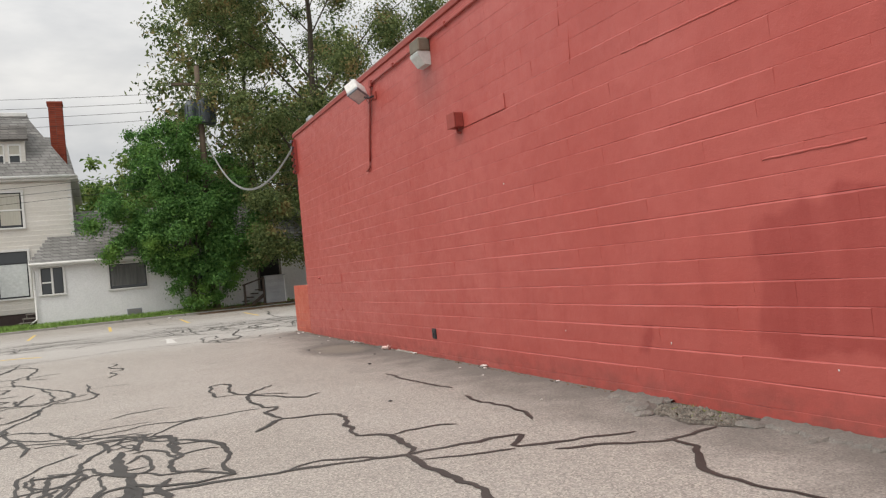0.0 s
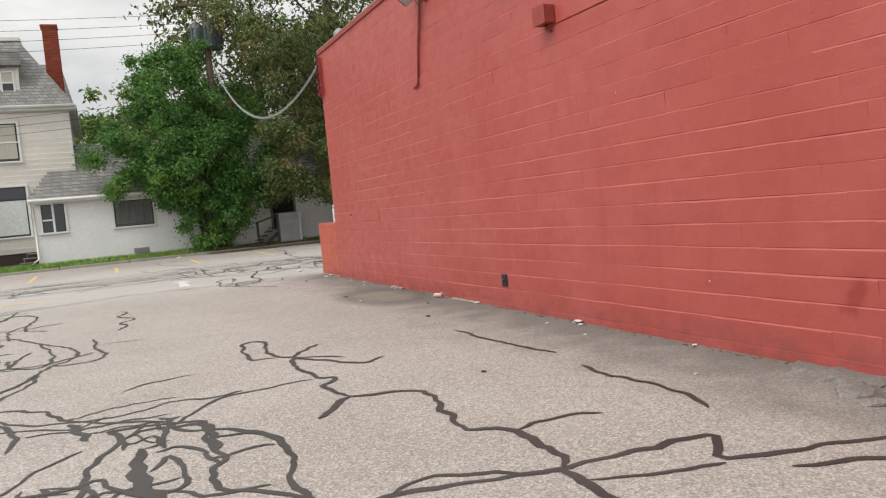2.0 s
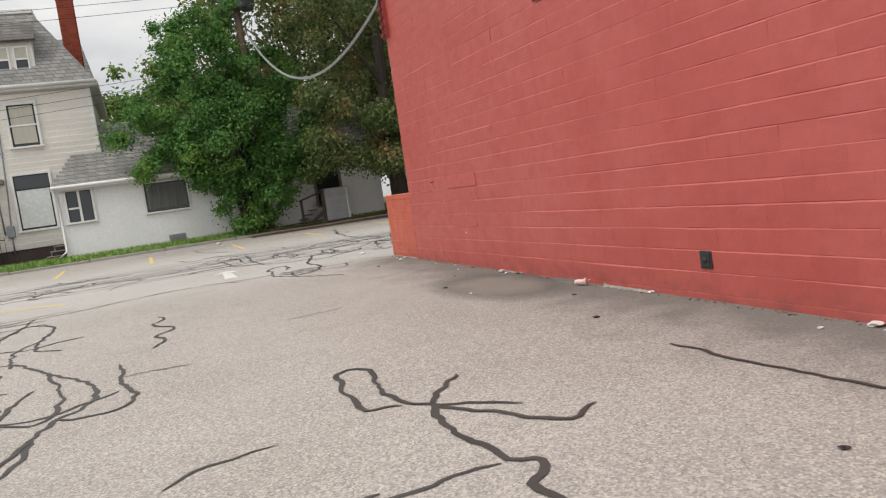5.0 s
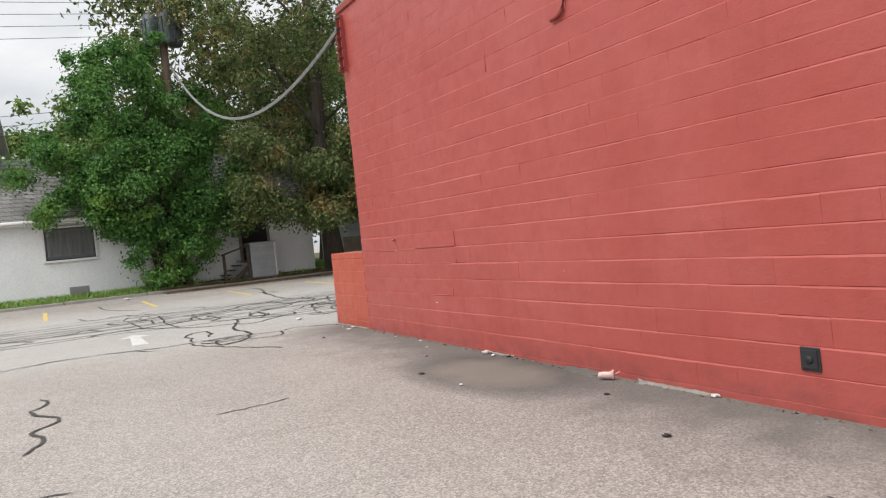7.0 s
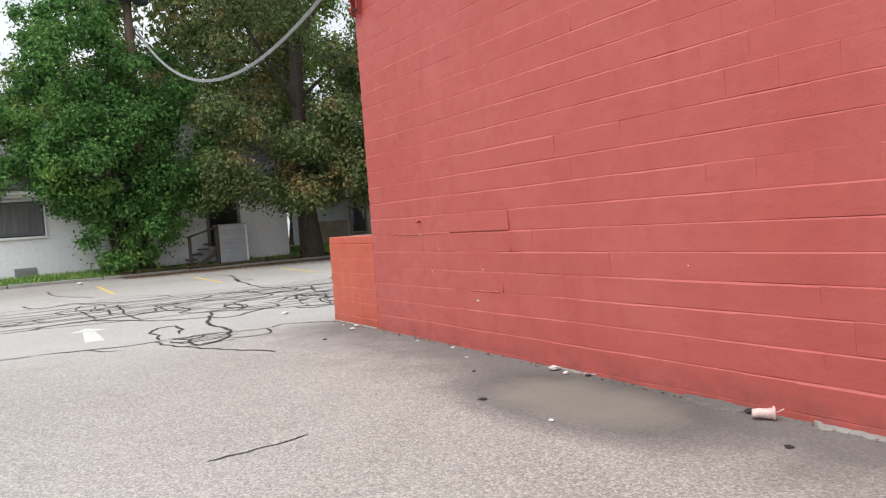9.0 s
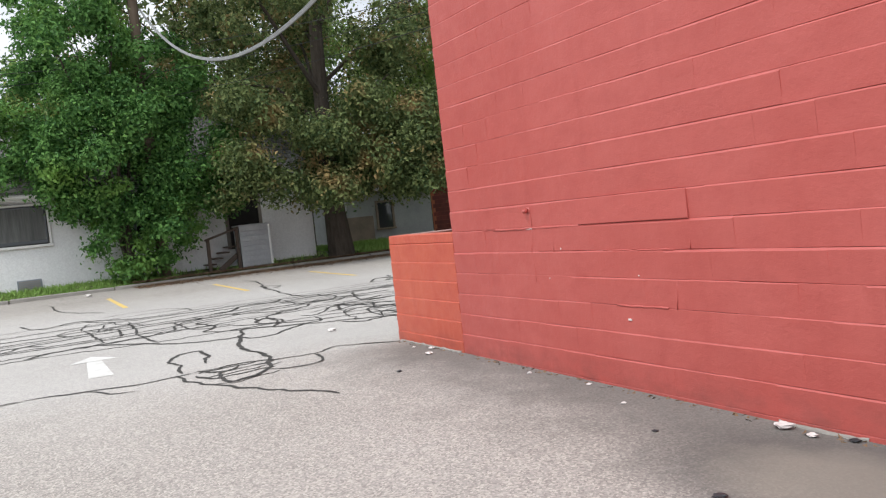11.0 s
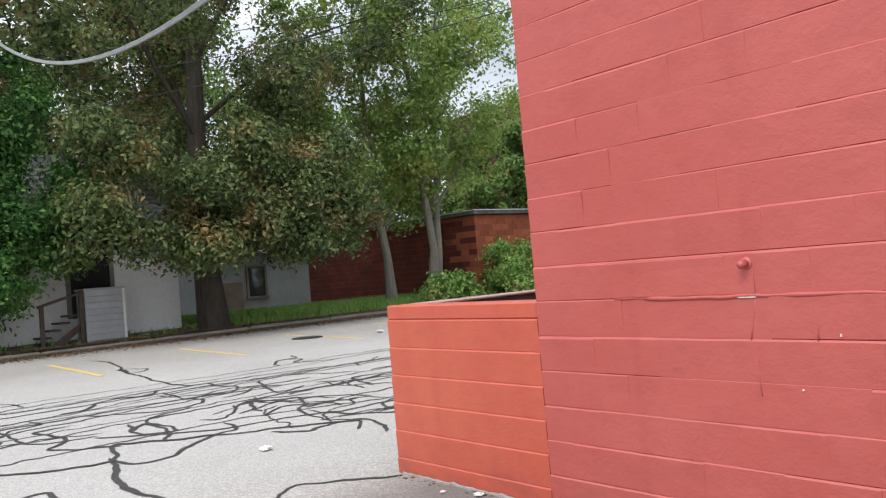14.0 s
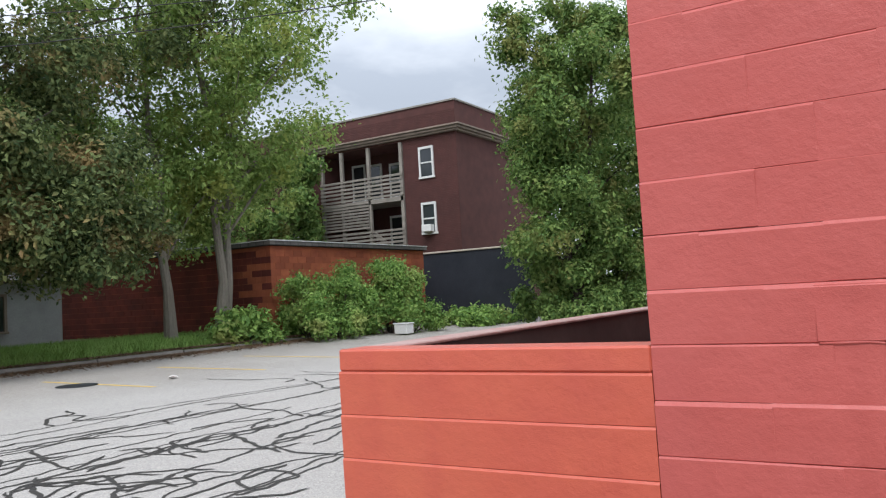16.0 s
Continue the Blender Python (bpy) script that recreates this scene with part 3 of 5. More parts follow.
tar([(-2.28, 1.79), (-1.99, 1.81), (-1.76, 1.86), (-1.37, 1.69), (-0.99, 1.62), (-0.61, 1.79), (-0.06, 1.37)], 0.045)
tar([(-2.36, 1.90), (-2.28, 2.43), (-2.31, 2.90), (-2.21, 3.17), (-1.91, 3.32), (-1.87, 2.83), (-2.02, 2.33)], 0.05)
tar([(-1.25, 3.87), (-1.43, 3.00), (-1.39, 2.16), (-1.49, 1.66), (-1.71, 1.59)], 0.07)
tar([(-1.71, 1.59), (-2.04, 1.60), (-2.18, 1.90)], 0.05)
tar([(-1.41, 1.75), (-1.66, 1.16), (-2.04, 0.89), (-2.12, 1.05), (-2.05, 1.47), (-1.80, 1.73)], 0.055)
tar([(-0.99, 1.62), (-1.06, 1.21), (-1.22, 0.99), (-1.46, 1.05), (-1.67, 1.28)], 0.045)
tar([(-2.32, 1.58), (-2.20, 1.28), (-2.08, 1.18)], 0.05)
tar([(-3.77, 8.97), (-3.47, 8.14), (-2.90, 8.47), (-2.06, 7.74), (-1.15, 7.46), (0.22, 7.36), (1.43, 7.30), (2.96, 7.08)], 0.05)
tar([(-3.81, 4.96), (-3.45, 5.17), (-2.94, 5.23), (-2.35, 4.70), (-1.98, 4.20), (-1.25, 3.87), (-1.00, 4.49), (-0.50, 4.19), (0.15, 3.86), (1.03, 3.39)], 0.055)
tar([(-0.69, 5.03), (-0.45, 5.26), (-0.45, 4.66), (-0.62, 4.25)], 0.05)
tar([(-2.19, 7.37), (-2.25, 5.38), (-2.15, 4.69)], 0.05)
tar([(-2.86, 6.89), (-2.78, 5.54), (-3.07, 5.16)], 0.05)
tar([(-1.61, 6.46), (-1.54, 5.29), (-0.97, 5.12)], 0.045)
tar([(0.30, 6.99), (0.52, 6.03), (0.08, 5.82), (-0.24, 5.92), (-0.79, 6.39)], 0.05)
tar([(1.66, 6.83), (1.31, 5.64), (1.81, 5.84)], 0.05)
tar([(0.40, 4.83), (1.28, 5.16), (1.07, 4.56), (1.59, 4.58)], 0.05)
tar([(-0.56, 5.38), (-0.68, 4.91), (-0.48, 4.61), (-0.37, 4.76), (-0.39, 5.31), (-0.21, 5.59), (0.25, 5.73)], 0.05)
tar([(-1.06, 5.03), (-0.78, 4.75), (-0.39, 4.49), (-0.03, 4.25), (0.55, 4.17), (1.24, 3.96), (2.27, 3.96)], 0.05)
tar([(-0.01, 4.91), (0.19, 4.79), (0.64, 5.35)], 0.04)
tar([(0.52, 4.48), (0.86, 4.77), (1.06, 4.69), (1.32, 4.50), (1.33, 4.25)], 0.045)
tar([(3.10, 5.52), (2.78, 4.94), (2.63, 4.35)], 0.05)
tar([(1.24, 12.77), (1.29, 11.82), (0.93, 9.79), (1.29, 9.95), (0.98, 10.40), (0.84, 8.74), (0.82, 7.63), (1.05, 7.23)], 0.045)


def web(name, n, x0, x1, y0, y1, along, links, width, label):
    """Many wandering seams along one direction, tied by short cross seams."""
    v, f = [], []
    for i in range(n + links):
        if i < n:
            a, b = random.uniform(0, 0.4), random.uniform(0.6, 1.0)
            c = (i + random.uniform(0.1, 0.9)) / n
            pts = []
            for k in range(9):
                s = a + (b - a) * k / 8
                c += random.gauss(0, 0.045)
                pts.append((x0 + (x1 - x0) * s, y0 + (y1 - y0) * c) if along == "x" else (x0 + (x1 - x0) * c, y0 + (y1 - y0) * s))
        else:
            x, y = random.uniform(x0, x1), random.uniform(y0, y1)
            h = random.uniform(0, 6.28)
            pts = [(x, y)]
            for k in range(random.randint(3, 6)):
                h += random.gauss(0, 0.9)
                x, y = x + 0.33 * math.cos(h), y + 0.38 * math.sin(h)
                pts.append((x, y))
        ribbon(v, f, pts, width * random.uniform(0.6, 1.25), i * 3.1 + x0, 0.004 + 0.00015 * (i % 30))
    return tagged(bulk(name, v, f, TAR), label, "tar seams", kind="stuff")


web("tar_web", 3, -5.9, -4.85, -14.8, -11.6, "y", 9, 0.055, "black tar crack sealing looped across the asphalt")
web("tar_web", 3, -5.9, -3.6, -10.6, -9.8, "x", 3, 0.045, "black tar crack sealing looped across the asphalt")
web("tar_web", 4, -2.35, -1.25, 0.95, 1.75, "x", 0, 0.04, "tangle of black tar seams by the building corner")
web("tar_web", 3, -7.6, -6.0, -9.0, -0.5, "y", 12, 0.05, "black tar crack sealing looped across the asphalt")
web("tar_web", 13, -16, 9, 4.9, 8.2, "x", 64, 0.048, "long black tar seams crossing the parking lot")
web("tar_web", 8, 0, 12, 3.5, 5.6, "x", 30, 0.05, "long black tar seams crossing the parking lot")
web("tar_web", 8, -16, -5.6, -0.8, 1.6, "x", 20, 0.06, "long black tar seams crossing the parking lot")




# ---- painted marks ----
def mark(name, outline, material, label):
    bm = bmesh.new()
    poly(bm, [(x, y, gz(y) + 0.0035) for x, y in outline])
    o = part(name, bm, material)
    return tagged(o, label, "road marking", kind="structure")


for i, x in enumerate((-14.5, -11.9, -9.4, -6.95, -4.45, -1.9, 0.54, 3.03, 5.55, 8.05, 10.5)):
    mark("stall_line", [(x - 0.05, 9.9), (x + 0.05, 9.9), (x + 0.05, 12.99), (x - 0.05, 12.99)], YELLOW, "worn yellow stall line on the asphalt")
mark("stall_line", [(-9.5, -7.27), (-6.1, -7.27), (-6.1, -7.17), (-9.5, -7.17)], YELLOW, "worn yellow stall line on the asphalt")
mark("curved_line", [(-7.6, 3.5), (-7.2, 3.56), (-6.7, 3.45), (-6.2, 3.1), (-6.15, 3.2), (-6.65, 3.57), (-7.2, 3.68), (-7.6, 3.62)], YELLOW, "faded curved yellow line on the asphalt")
mark("arrow_mark", [(-3.2, 2.72), (-2.94, 2.72), (-2.95, 3.9), (-3.12, 3.9)], ROAD_WHITE, "worn white arrow stem painted on the asphalt")
mark("arrow_mark", [(-3.32, 3.92), (-2.76, 3.92), (-3.03, 4.3)], ROAD_WHITE, "worn white arrow head painted on the asphalt")

# ---- red block building ----
TOP, BACK = 4.92, -27.0
bm = boxed(0.012, 0.2, BACK, 0, -0.3, TOP)
wall_west = tagged(part("wall_west", bm, RED), "long red painted concrete block wall", "wall", kind="structure")
bm = boxed(0.2, 12.0, -0.2, 0.0, -0.3, TOP)
wall_north = tagged(part("wall_north", bm, RED), "red painted concrete block end wall", "wall", kind="structure")
bm = boxed(0.2, 12.0, BACK, BACK + 0.2, -0.3, TOP)
wall_south = tagged(part("wall_south", bm, RED), "red painted concrete block wall", "wall", kind="structure")
bm = boxed(11.8, 12.0, BACK + 0.2, -0.2, -0.3, TOP)
wall_east = tagged(part("wall_east", bm, RED), "red painted concrete block wall", "wall", kind="structure")
bm = boxed(0.2, 11.8, BACK + 0.2, -0.2, TOP - 0.25, TOP - 0.1)
tagged(part("roof", bm, DARK_SHINGLE), "flat dark roof of the red building", "roof", kind="structure")
bm = bmesh.new()
box(bm, -0.035, 0.22, BACK, 0.035, TOP - 0.05, TOP + 0.04, bevel=0.01)
tagged(part("roof_trim", bm, RED_METAL), "red metal coping along the roof edge", "trim", kind="structure")
bm = boxed(-0.03, 0.24, BACK, 0.03, TOP + 0.042, TOP + 0.06, bevel=0.004)
tagged(part("roof_flashing_trim", bm, FLASHING), "faded metal flashing on the roof edge", "trim", kind="structure")


def block_verts(length, height, lip, groove=0.0):
    """A painted block with a worn sloping top edge, an undercut foot and, with groove, open end joints."""
    h, l, g = height / 2, length / 2, groove
    v = [(0.009, -l, -h), (0.009, l, -h), (0.009, l, h), (0.009, -l, h)]
    o = [(-0.002, -l + g, -h + 0.2 * lip), (-0.002, l - g, -h + 0.2 * lip), (-0.0025 - 0.55 * lip, l - g, h - 0.95 * lip), (-0.0025 - 0.55 * lip, -l + g, h - 0.95 * lip)]
    p = [(-0.0015, l, h - 0.1 * lip), (-0.0015, -l, h - 0.1 * lip)]
    q = [(0.0015, l, -h), (0.0015, -l, -h)]
    f = [(7, 6, 5, 4), (9, 8, 6, 7), (9, 3, 2, 8), (4, 5, 10, 11), (11, 10, 1, 0), (10, 5, 6, 8, 2, 1), (3, 9, 7, 4, 11, 0)]
    return v + o + p + q, f


def block_mesh(length, material, lip=0.007, height=0.2, groove=0.0):
    v, f = block_verts(length, height, lip, groove)
    me = bpy.data.meshes.new("block")
    me.from_pydata(v, [], f)
    me.materials.append(material)
    return me


# ---- low stairwell wall beyond the corner ----
LOW_END, LOW_TOP = 1.465, 1.2
low_wall = thing("low_wall", 0, 0.7, 0, "low orange painted block wall round a stairwell", "wall", kind="structure")


def low_part(name, bm, material, label=""):
    o = part(name, bm, material, low_wall, label)
    o.location = (0, -0.7, 0)
    return o


low_part("core", boxed(0.012, 0.19, 0.001, LOW_END - 0.01, -0.3, LOW_TOP - 0.1), ORANGE)
# the stairwell's shade is put into this inner face's dark colour
low_part("return_wall", boxed(0.2, 9.0, LOW_END - 0.19, LOW_END - 0.01, -0.3, LOW_TOP - 0.022), SHADE_WALL, "inner face of the stairwell wall, darkened by painted shade")
low_part("cap", boxed(-0.006, 0.2, 0.002, LOW_END, LOW_TOP - 0.1, LOW_TOP, bevel=0.009), ORANGE, "worn orange cap course with pale top")
low_part("cap", boxed(0.2, 9.0, LOW_END - 0.2, LOW_END, LOW_TOP - 0.02, LOW_TOP, bevel=0.006), FLASHING, "pale worn cap course")

# ---- fixtures on the red wall ----
def flood_lamp(y, z, turn, tilt):
    """A boxy floodlight on a knuckle bracket."""
    o = thing("floodlight", -0.02, y, z, "white boxed floodlight on a wall bracket, unlit", "floodlight")
    part("base_plate", boxed(-0.02, 0.02, -0.07, 0.07, -0.07, 0.07, bevel=0.008), RED_METAL, o)
    part("arm", smooth_tube([(-0.01, 0, 0), (-0.1, 0.03, -0.03), (-0.16, 0.1, 0.0)], 0.018), DARK_METAL, o, "dark knuckle arm")
    m = pose(-0.25, 0.2, 0.08, tilt, 18, turn)
    part("housing", boxed(-0.17, 0.17, -0.12, 0.12, -0.02, 0.2, bevel=0.02, m=m), WHITE_TRIM, o, "white metal housing")
    part("lens_frame", boxed(-0.175, 0.175, -0.125, 0.125, -0.06, -0.022, bevel=0.008, m=m), GREY_METAL, o)
    part("lens", boxed(-0.15, 0.15, -0.1, 0.1, -0.07, -0.061, m=m), LENS, o)
    part("wire", smooth_tube([(-0.15, 0.1, 0), (-0.1, 0.06, -0.12), (-0.04, 0.0, -0.05)], 0.006, sides=5), BLACK_CABLE, o)
    return o


flood_lamp(-6.15, 4.45, 35, -28)


def wall_pack(y, z):
    o = thing("wall_light", -0.001, y, z, "bronze wall pack light with frosted lens, unlit", "wall light")
    bm = bmesh.new()
    box(bm, -0.2, 0, -0.17, 0.17, 0.0, 0.2, bevel=0.02)
    part("housing", bm, BRONZE, o, "bronze metal housing")
    prof = [(0, -0.2), (-0.1, -0.19), (-0.19, -0.07), (-0.2, 0.0), (0, 0.0)]
    bm = bmesh.new()
    a = [bm.verts.new((x, -0.15, zz)) for x, zz in prof]
    b = [bm.verts.new((x, 0.15, zz)) for x, zz in prof]
    bm.faces.new(a)
    bm.faces.new(b[::-1])
    for i in range(len(prof)):
        j = (i + 1) % len(prof)
        bm.faces.new((a[j], a[i], b[i], b[j]))
    bmesh.ops.recalc_face_normals(bm, faces=bm.faces)
    part("lens", bm, LENS, o, "ribbed frosted glass lens")
    for k in range(7):
        yy = -0.135 + 0.045 * k
        part("rib", boxed(-0.207, -0.2, yy - 0.008, yy + 0.008, -0.06, -0.004), LENS, o)
    return o


wall_pack(-8.5, 4.52)

red_box = thing("junction_box", -0.003, -9.42, 3.32, "red painted square electrical box on the wall", "junction box")
part("body", boxed(-0.13, 0, -0.12, 0.12, -0.1, 0.1, bevel=0.01), RED_METAL, red_box)
part("lid", boxed(-0.145, -0.131, -0.125, 0.125, -0.105, 0.105, bevel=0.005), RED_METAL, red_box)
part("nipple", smooth_tube([(-0.06, 0, -0.1), (-0.06, -0.02, -0.16), (-0.02, -0.05, -0.18)], 0.018), RED_METAL, red_box)

conduit = thing("conduit", -0.03, -5.6, 3.28, "red painted conduit running under the roof edge", "conduit")
part("pipe", smooth_tube([(0.0, 0.2, -0.05), (0.0, 0.1, -0.04), (0.0, 0.02, 0.0), (0.0, -0.02, 0.1), (0.0, -0.1, 0.5), (0.0, -0.42, 1.42)], 0.02), RED_METAL, conduit)
part("pipe", smooth_tube([(0.0, -0.42, 1.42), (0.0, -2.7, 1.43), (0.0, -21, 1.45)], 0.017), RED_METAL, conduit)
part("elbow", boxed(-0.03, 0.02, -0.48, -0.37, 1.36, 1.48, bevel=0.01), RED_METAL, conduit)
for k in range(9):
    part("strap", boxed(-0.022, 0.016, -1.6 - 2.1 * k, -1.57 - 2.1 * k, 1.4, 1.47, bevel=0.003), RED_METAL, conduit)

vent = thing("wall_vent", -0.003, -7.83, 0.315, "small black square vent cover low on the wall", "vent")
part("frame", boxed(-0.016, 0, -0.075, 0.075, -0.08, 0.08, bevel=0.005), DARK_METAL, vent)
part("cover", boxed(-0.024, -0.017, -0.058, 0.058, -0.063, 0.063, bevel=0.003), DARK_METAL, vent)
part("knob", smooth_tube([(-0.024, 0, 0), (-0.034, 0, 0)], [0.03, 0.024], sides=14), DARK_METAL, vent)

bolt = thing("pipe_stub", -0.003, -1.31, 1.345, "short red painted pipe stub in the wall", "pipe stub")
part("flange", smooth_tube([(0.002, 0, 0), (-0.012, 0, 0)], [0.034, 0.028], sides=12), RED, bolt)
part("stub", smooth_tube([(-0.012, 0, 0), (-0.05, 0.005, -0.005), (-0.058, 0.008, -0.008)], [0.02, 0.019, 0.012], sides=10), RED, bolt)


def plate(y0, y1, z0, z1, depth=0.012):
    bm = boxed(-0.0035 - depth, -0.0035, y0, y1, z0, z1, bevel=0.0019)
    return tagged(part("wall_patch", bm, RED), "raised red painted mortar patch on the block wall", "wall patch", kind="structure")


plate(-3.05, -1.95, 1.205, 1.395)
plate(-10.72, -9.56, 3.205, 3.39)
plate(-1.34, -0.555, 1.205, 1.392, 0.005)


def ragged(y0, y1, z, drop=0.0, thick=0.012):
    """A rough bead of mortar along a joint."""
    n = max(3, int(abs(y1 - y0) / 0.07))
    pts = [(-0.002, y0 + (y1 - y0) * k / n, z + drop * k / n + 0.008 * noise.noise((k * 0.7, y0, z))) for k in range(n + 1)]
    return tagged(part("mortar_bead", smooth_tube(pts, [thick * (0.6 + 0.5 * random.random()) for _ in pts], sides=6), RED), "rough red painted mortar bead on the wall", "mortar bead", kind="structure")


ragged(-1.95, -0.75, 1.195)
ragged(-14.9, -13.05, 3.205)
ragged(-15.5, -14.61, 1.93)
ragged(-11.5, -10.9, 3.0)
ragged(-1.62, -1.6, 1.18, -0.2, 0.004)
ragged(-2.9, -2.2, 1.0, 0, 0.008)
ragged(-2.8, -2.3, 0.6, 0, 0.01)
ragged(-12.06, -12.04, 4.2, -0.4, 0.008)
ragged(-12.2, -12.18, 3.75, -0.4, 0.008)
ragged(-4.15, -4.13, 3.6, -0.55, 0.007)
ragged(-4.12, -4.1, 3.0, -0.25, 0.006)
ragged(-3.06, -3.04, 1.2, -0.2, 0.005)
ragged(-2.9, -2.88, 0.8, -0.2, 0.006)
ragged(-1.34, -1.3, 1.19, -0.2, 0.004)
ragged(-1.31, -1.33, 0.96, -0.22, 0.005)
ragged(-1.35, -0.56, 1.198, 0, 0.007)

rack = thing("cable_rack", -0.02, -0.12, 4.3, "rusty red cable bracket with insulators on the corner", "cable bracket")
for yy in (-0.09, 0.06):
    part("rail", boxed(-0.06, 0, yy - 0.012, yy + 0.012, -0.35, 0.5, bevel=0.003), RED_METAL, rack)
for k in range(6):
    zz = -0.3 + 0.15 * k
    part("rung", smooth_tube([(-0.07, -0.12, zz), (-0.07, 0.1, zz)], 0.012, sides=6), DARK_METAL, rack)
    part("insulator", smooth_tube([(-0.1, -0.015, zz - 0.03), (-0.1, -0.015, zz - 0.01), (-0.1, -0.015, zz + 0.01), (-0.1, -0.015, zz + 0.03)], [0.026, 0.015, 0.015, 0.026], sides=8), GREY_METAL if k > 3 else RED_METAL, rack)
tagged(part("roof_vent", smooth_tube([(0.15, -1.2, TOP), (0.15, -1.2, TOP + 0.18), (0.15, -1.2, TOP + 0.26)], [0.12, 0.12, 0.03], sides=12), GREY_METAL), "pale round roof vent at the roof edge", "vent")


# ---- broken asphalt by the wall ----
def broken_edge():
    v, f = [], []
    rim = [(-0.42, -13.4), (-0.2, -13.2), (-0.02, -13.3), (-0.02, -14.4), (-0.3, -14.35), (-0.5, -14.0)]
    pts = wobbled(rim + rim[:1], 0.06, 0.12, 4.0)
    c = Vector((-0.24, -13.8, 0))
    v.append((c.x, c.y, gz(c.y) + 0.002))
    for q in pts:
        x = min(q.x, -0.004)
        v.append((x, q.y, gz(q.y) + 0.003))
    f = [(0, i, i + 1) for i in range(1, len(v) - 1)]
    hole = tagged(bulk("broken_asphalt", v, f, GRAVEL), "broken asphalt hole with gravel against the wall", "pothole", kind="structure")
    sv, sf = [], []
    for i in range(700):
        x, y = random.uniform(-0.46, -0.02), random.uniform(-14.35, -13.3)
        if abs(x + 0.24) / 0.26 + abs(y + 13.82) / 0.62 > 1.25:
            continue
        r = random.uniform(0.006, 0.026)
        k = len(sv)
        sv += [(x + r * math.cos(a) * random.uniform(0.6, 1.3), y + r * math.sin(a) * random.uniform(0.6, 1.3), gz(y) + 0.003) for a in (0, 1.3, 2.5, 3.8, 5.0)] + [(x, y, gz(y) + r)]
        sf += [(k + j, k + (j + 1) % 5, k + 5) for j in range(5)]
    tagged(bulk("gravel", sv, sf, GRAVEL), "loose grey gravel in the broken asphalt", "gravel", kind="stuff")
    lumps = ((-0.4, -13.32, 0.16), (-0.12, -13.2, 0.13), (-0.3, -13.2, 0.12), (-0.5, -13.5, 0.1), (-0.2, -14.42, 0.12))
    for x, y, r in lumps:
        bm = bmesh.new()
        bmesh.ops.create_icosphere(bm, subdivisions=2, radius=r)
        for w in bm.verts:
            w.co *= 1 + 0.5 * noise.noise(w.co * 9 + Vector((x, y, 0)))
            w.co.z *= 0.28
        o = part("asphalt_chunk", bm, ASPHALT)
        o.location = (x, y, gz(y) + 0.005)
        tagged(o, "broken lump of grey asphalt by the hole", "asphalt chunk", "lumps round the hole")


broken_edge()
blades("weeds", 34, lambda: (random.uniform(-0.35, -0.03), random.uniform(-14.3, -13.4), gz(-14) + 0.003), 0.03, WEED, "dry weeds growing in the broken asphalt", 1.2)


def foot_spot():
    y = random.uniform(-20, 1.4)
    return random.uniform(-0.1, -0.02), y, gz(y)


blades("wall_foot_debris", 600, foot_spot, 0.012, DRY_LEAF, "small dry debris along the foot of the wall", 1.5)

# ---- litter ----
cup = thing("paper_cup", -0.15, -5.86, gz(-5.86) + 0.043, "crushed pink and white cup with a straw by the wall", "cup")
bm = tube(bmesh.new(), [(0, -0.065, 0), (0.003, -0.02, 0.003), (0, 0.03, -0.002), (0.0, 0.06, 0)], [0.03, 0.035, 0.039, 0.043], sides=16)
for face in bm.faces:
    face.smooth = True
for w in bm.verts:
    w.co.z *= 0.85
    w.co += 0.012 * noise.noise_vector(w.co * 18)
part("cup_body", bm, PINK, cup)
bm = smooth_tube([(0, 0.058, 0), (0, 0.066, 0), (0, 0.072, 0)], [0.046, 0.047, 0.04], sides=16)
for w in bm.verts:
    w.co += 0.008 * noise.noise_vector(w.co * 12)
part("lid", bm, PINK, cup, "dented pink plastic lid")
part("straw", smooth_tube([(0.005, 0.05, 0.005), (0.01, 0.09, 0.012), (0.0, 0.125, 0.03)], 0.0035, sides=6), PINK, cup)
cup.rotation_euler = (0, 0, -2.47)


def scrap(x, y, r, material, label, flat=0.35):
    bm = bmesh.new()
    bmesh.ops.create_icosphere(bm, subdivisions=2, radius=r)
    for w in bm.verts:
        w.co *= 1 + 0.9 * noise.noise(w.co * (2.2 / r) + Vector((x, y, 3)))
        w.co.z *= flat
    lo = min(w.co.z for w in bm.verts)
    o = part("litter_scrap", bm, material)
    o.location = (x, y, gz(y) - lo + 0.001)
    return tagged(o, label, "litter", "litter on the asphalt")


for x, y, r in ((-0.09, -3.7, 0.055), (-0.12, -3.9, 0.03), (-1.11, -4.96, 0.02), (-0.06, -9.55, 0.05), (-0.12, -9.7, 0.03), (-0.3, -9.3, 0.02), (-0.08, 0.55, 0.03), (-0.25, 0.3, 0.035), (-0.16, 0.8, 0.018), (-0.05, -11.4, 0.02), (-0.3, -2.6, 0.018), (-0.15, -1.3, 0.02), (-0.75, -12.2, 0.015), (-0.1, -2.0, 0.02), (-0.04, -7.0, 0.035), (-0.4, -10.2, 0.016), (-2.2, 14.2, 0.09), (6.5, 10.6, 0.08), (-0.2, 3.1, 0.05)):
    scrap(x, y, r, PAPER, "crumpled white paper scrap on the asphalt")
for x, y, r in ((-0.83, -0.21, 0.025), (-1.11, -4.13, 0.03), (-0.5, -6.3, 0.025), (-0.06, -5.7, 0.05), (-0.05, -4.1, 0.03), (-1.0, -7.5, 0.03), (-0.6, -3.2, 0.02), (-1.9, -10.9, 0.025)):
    scrap(x, y, r, DARK_METAL, "dark flattened scrap on the asphalt", 0.25)


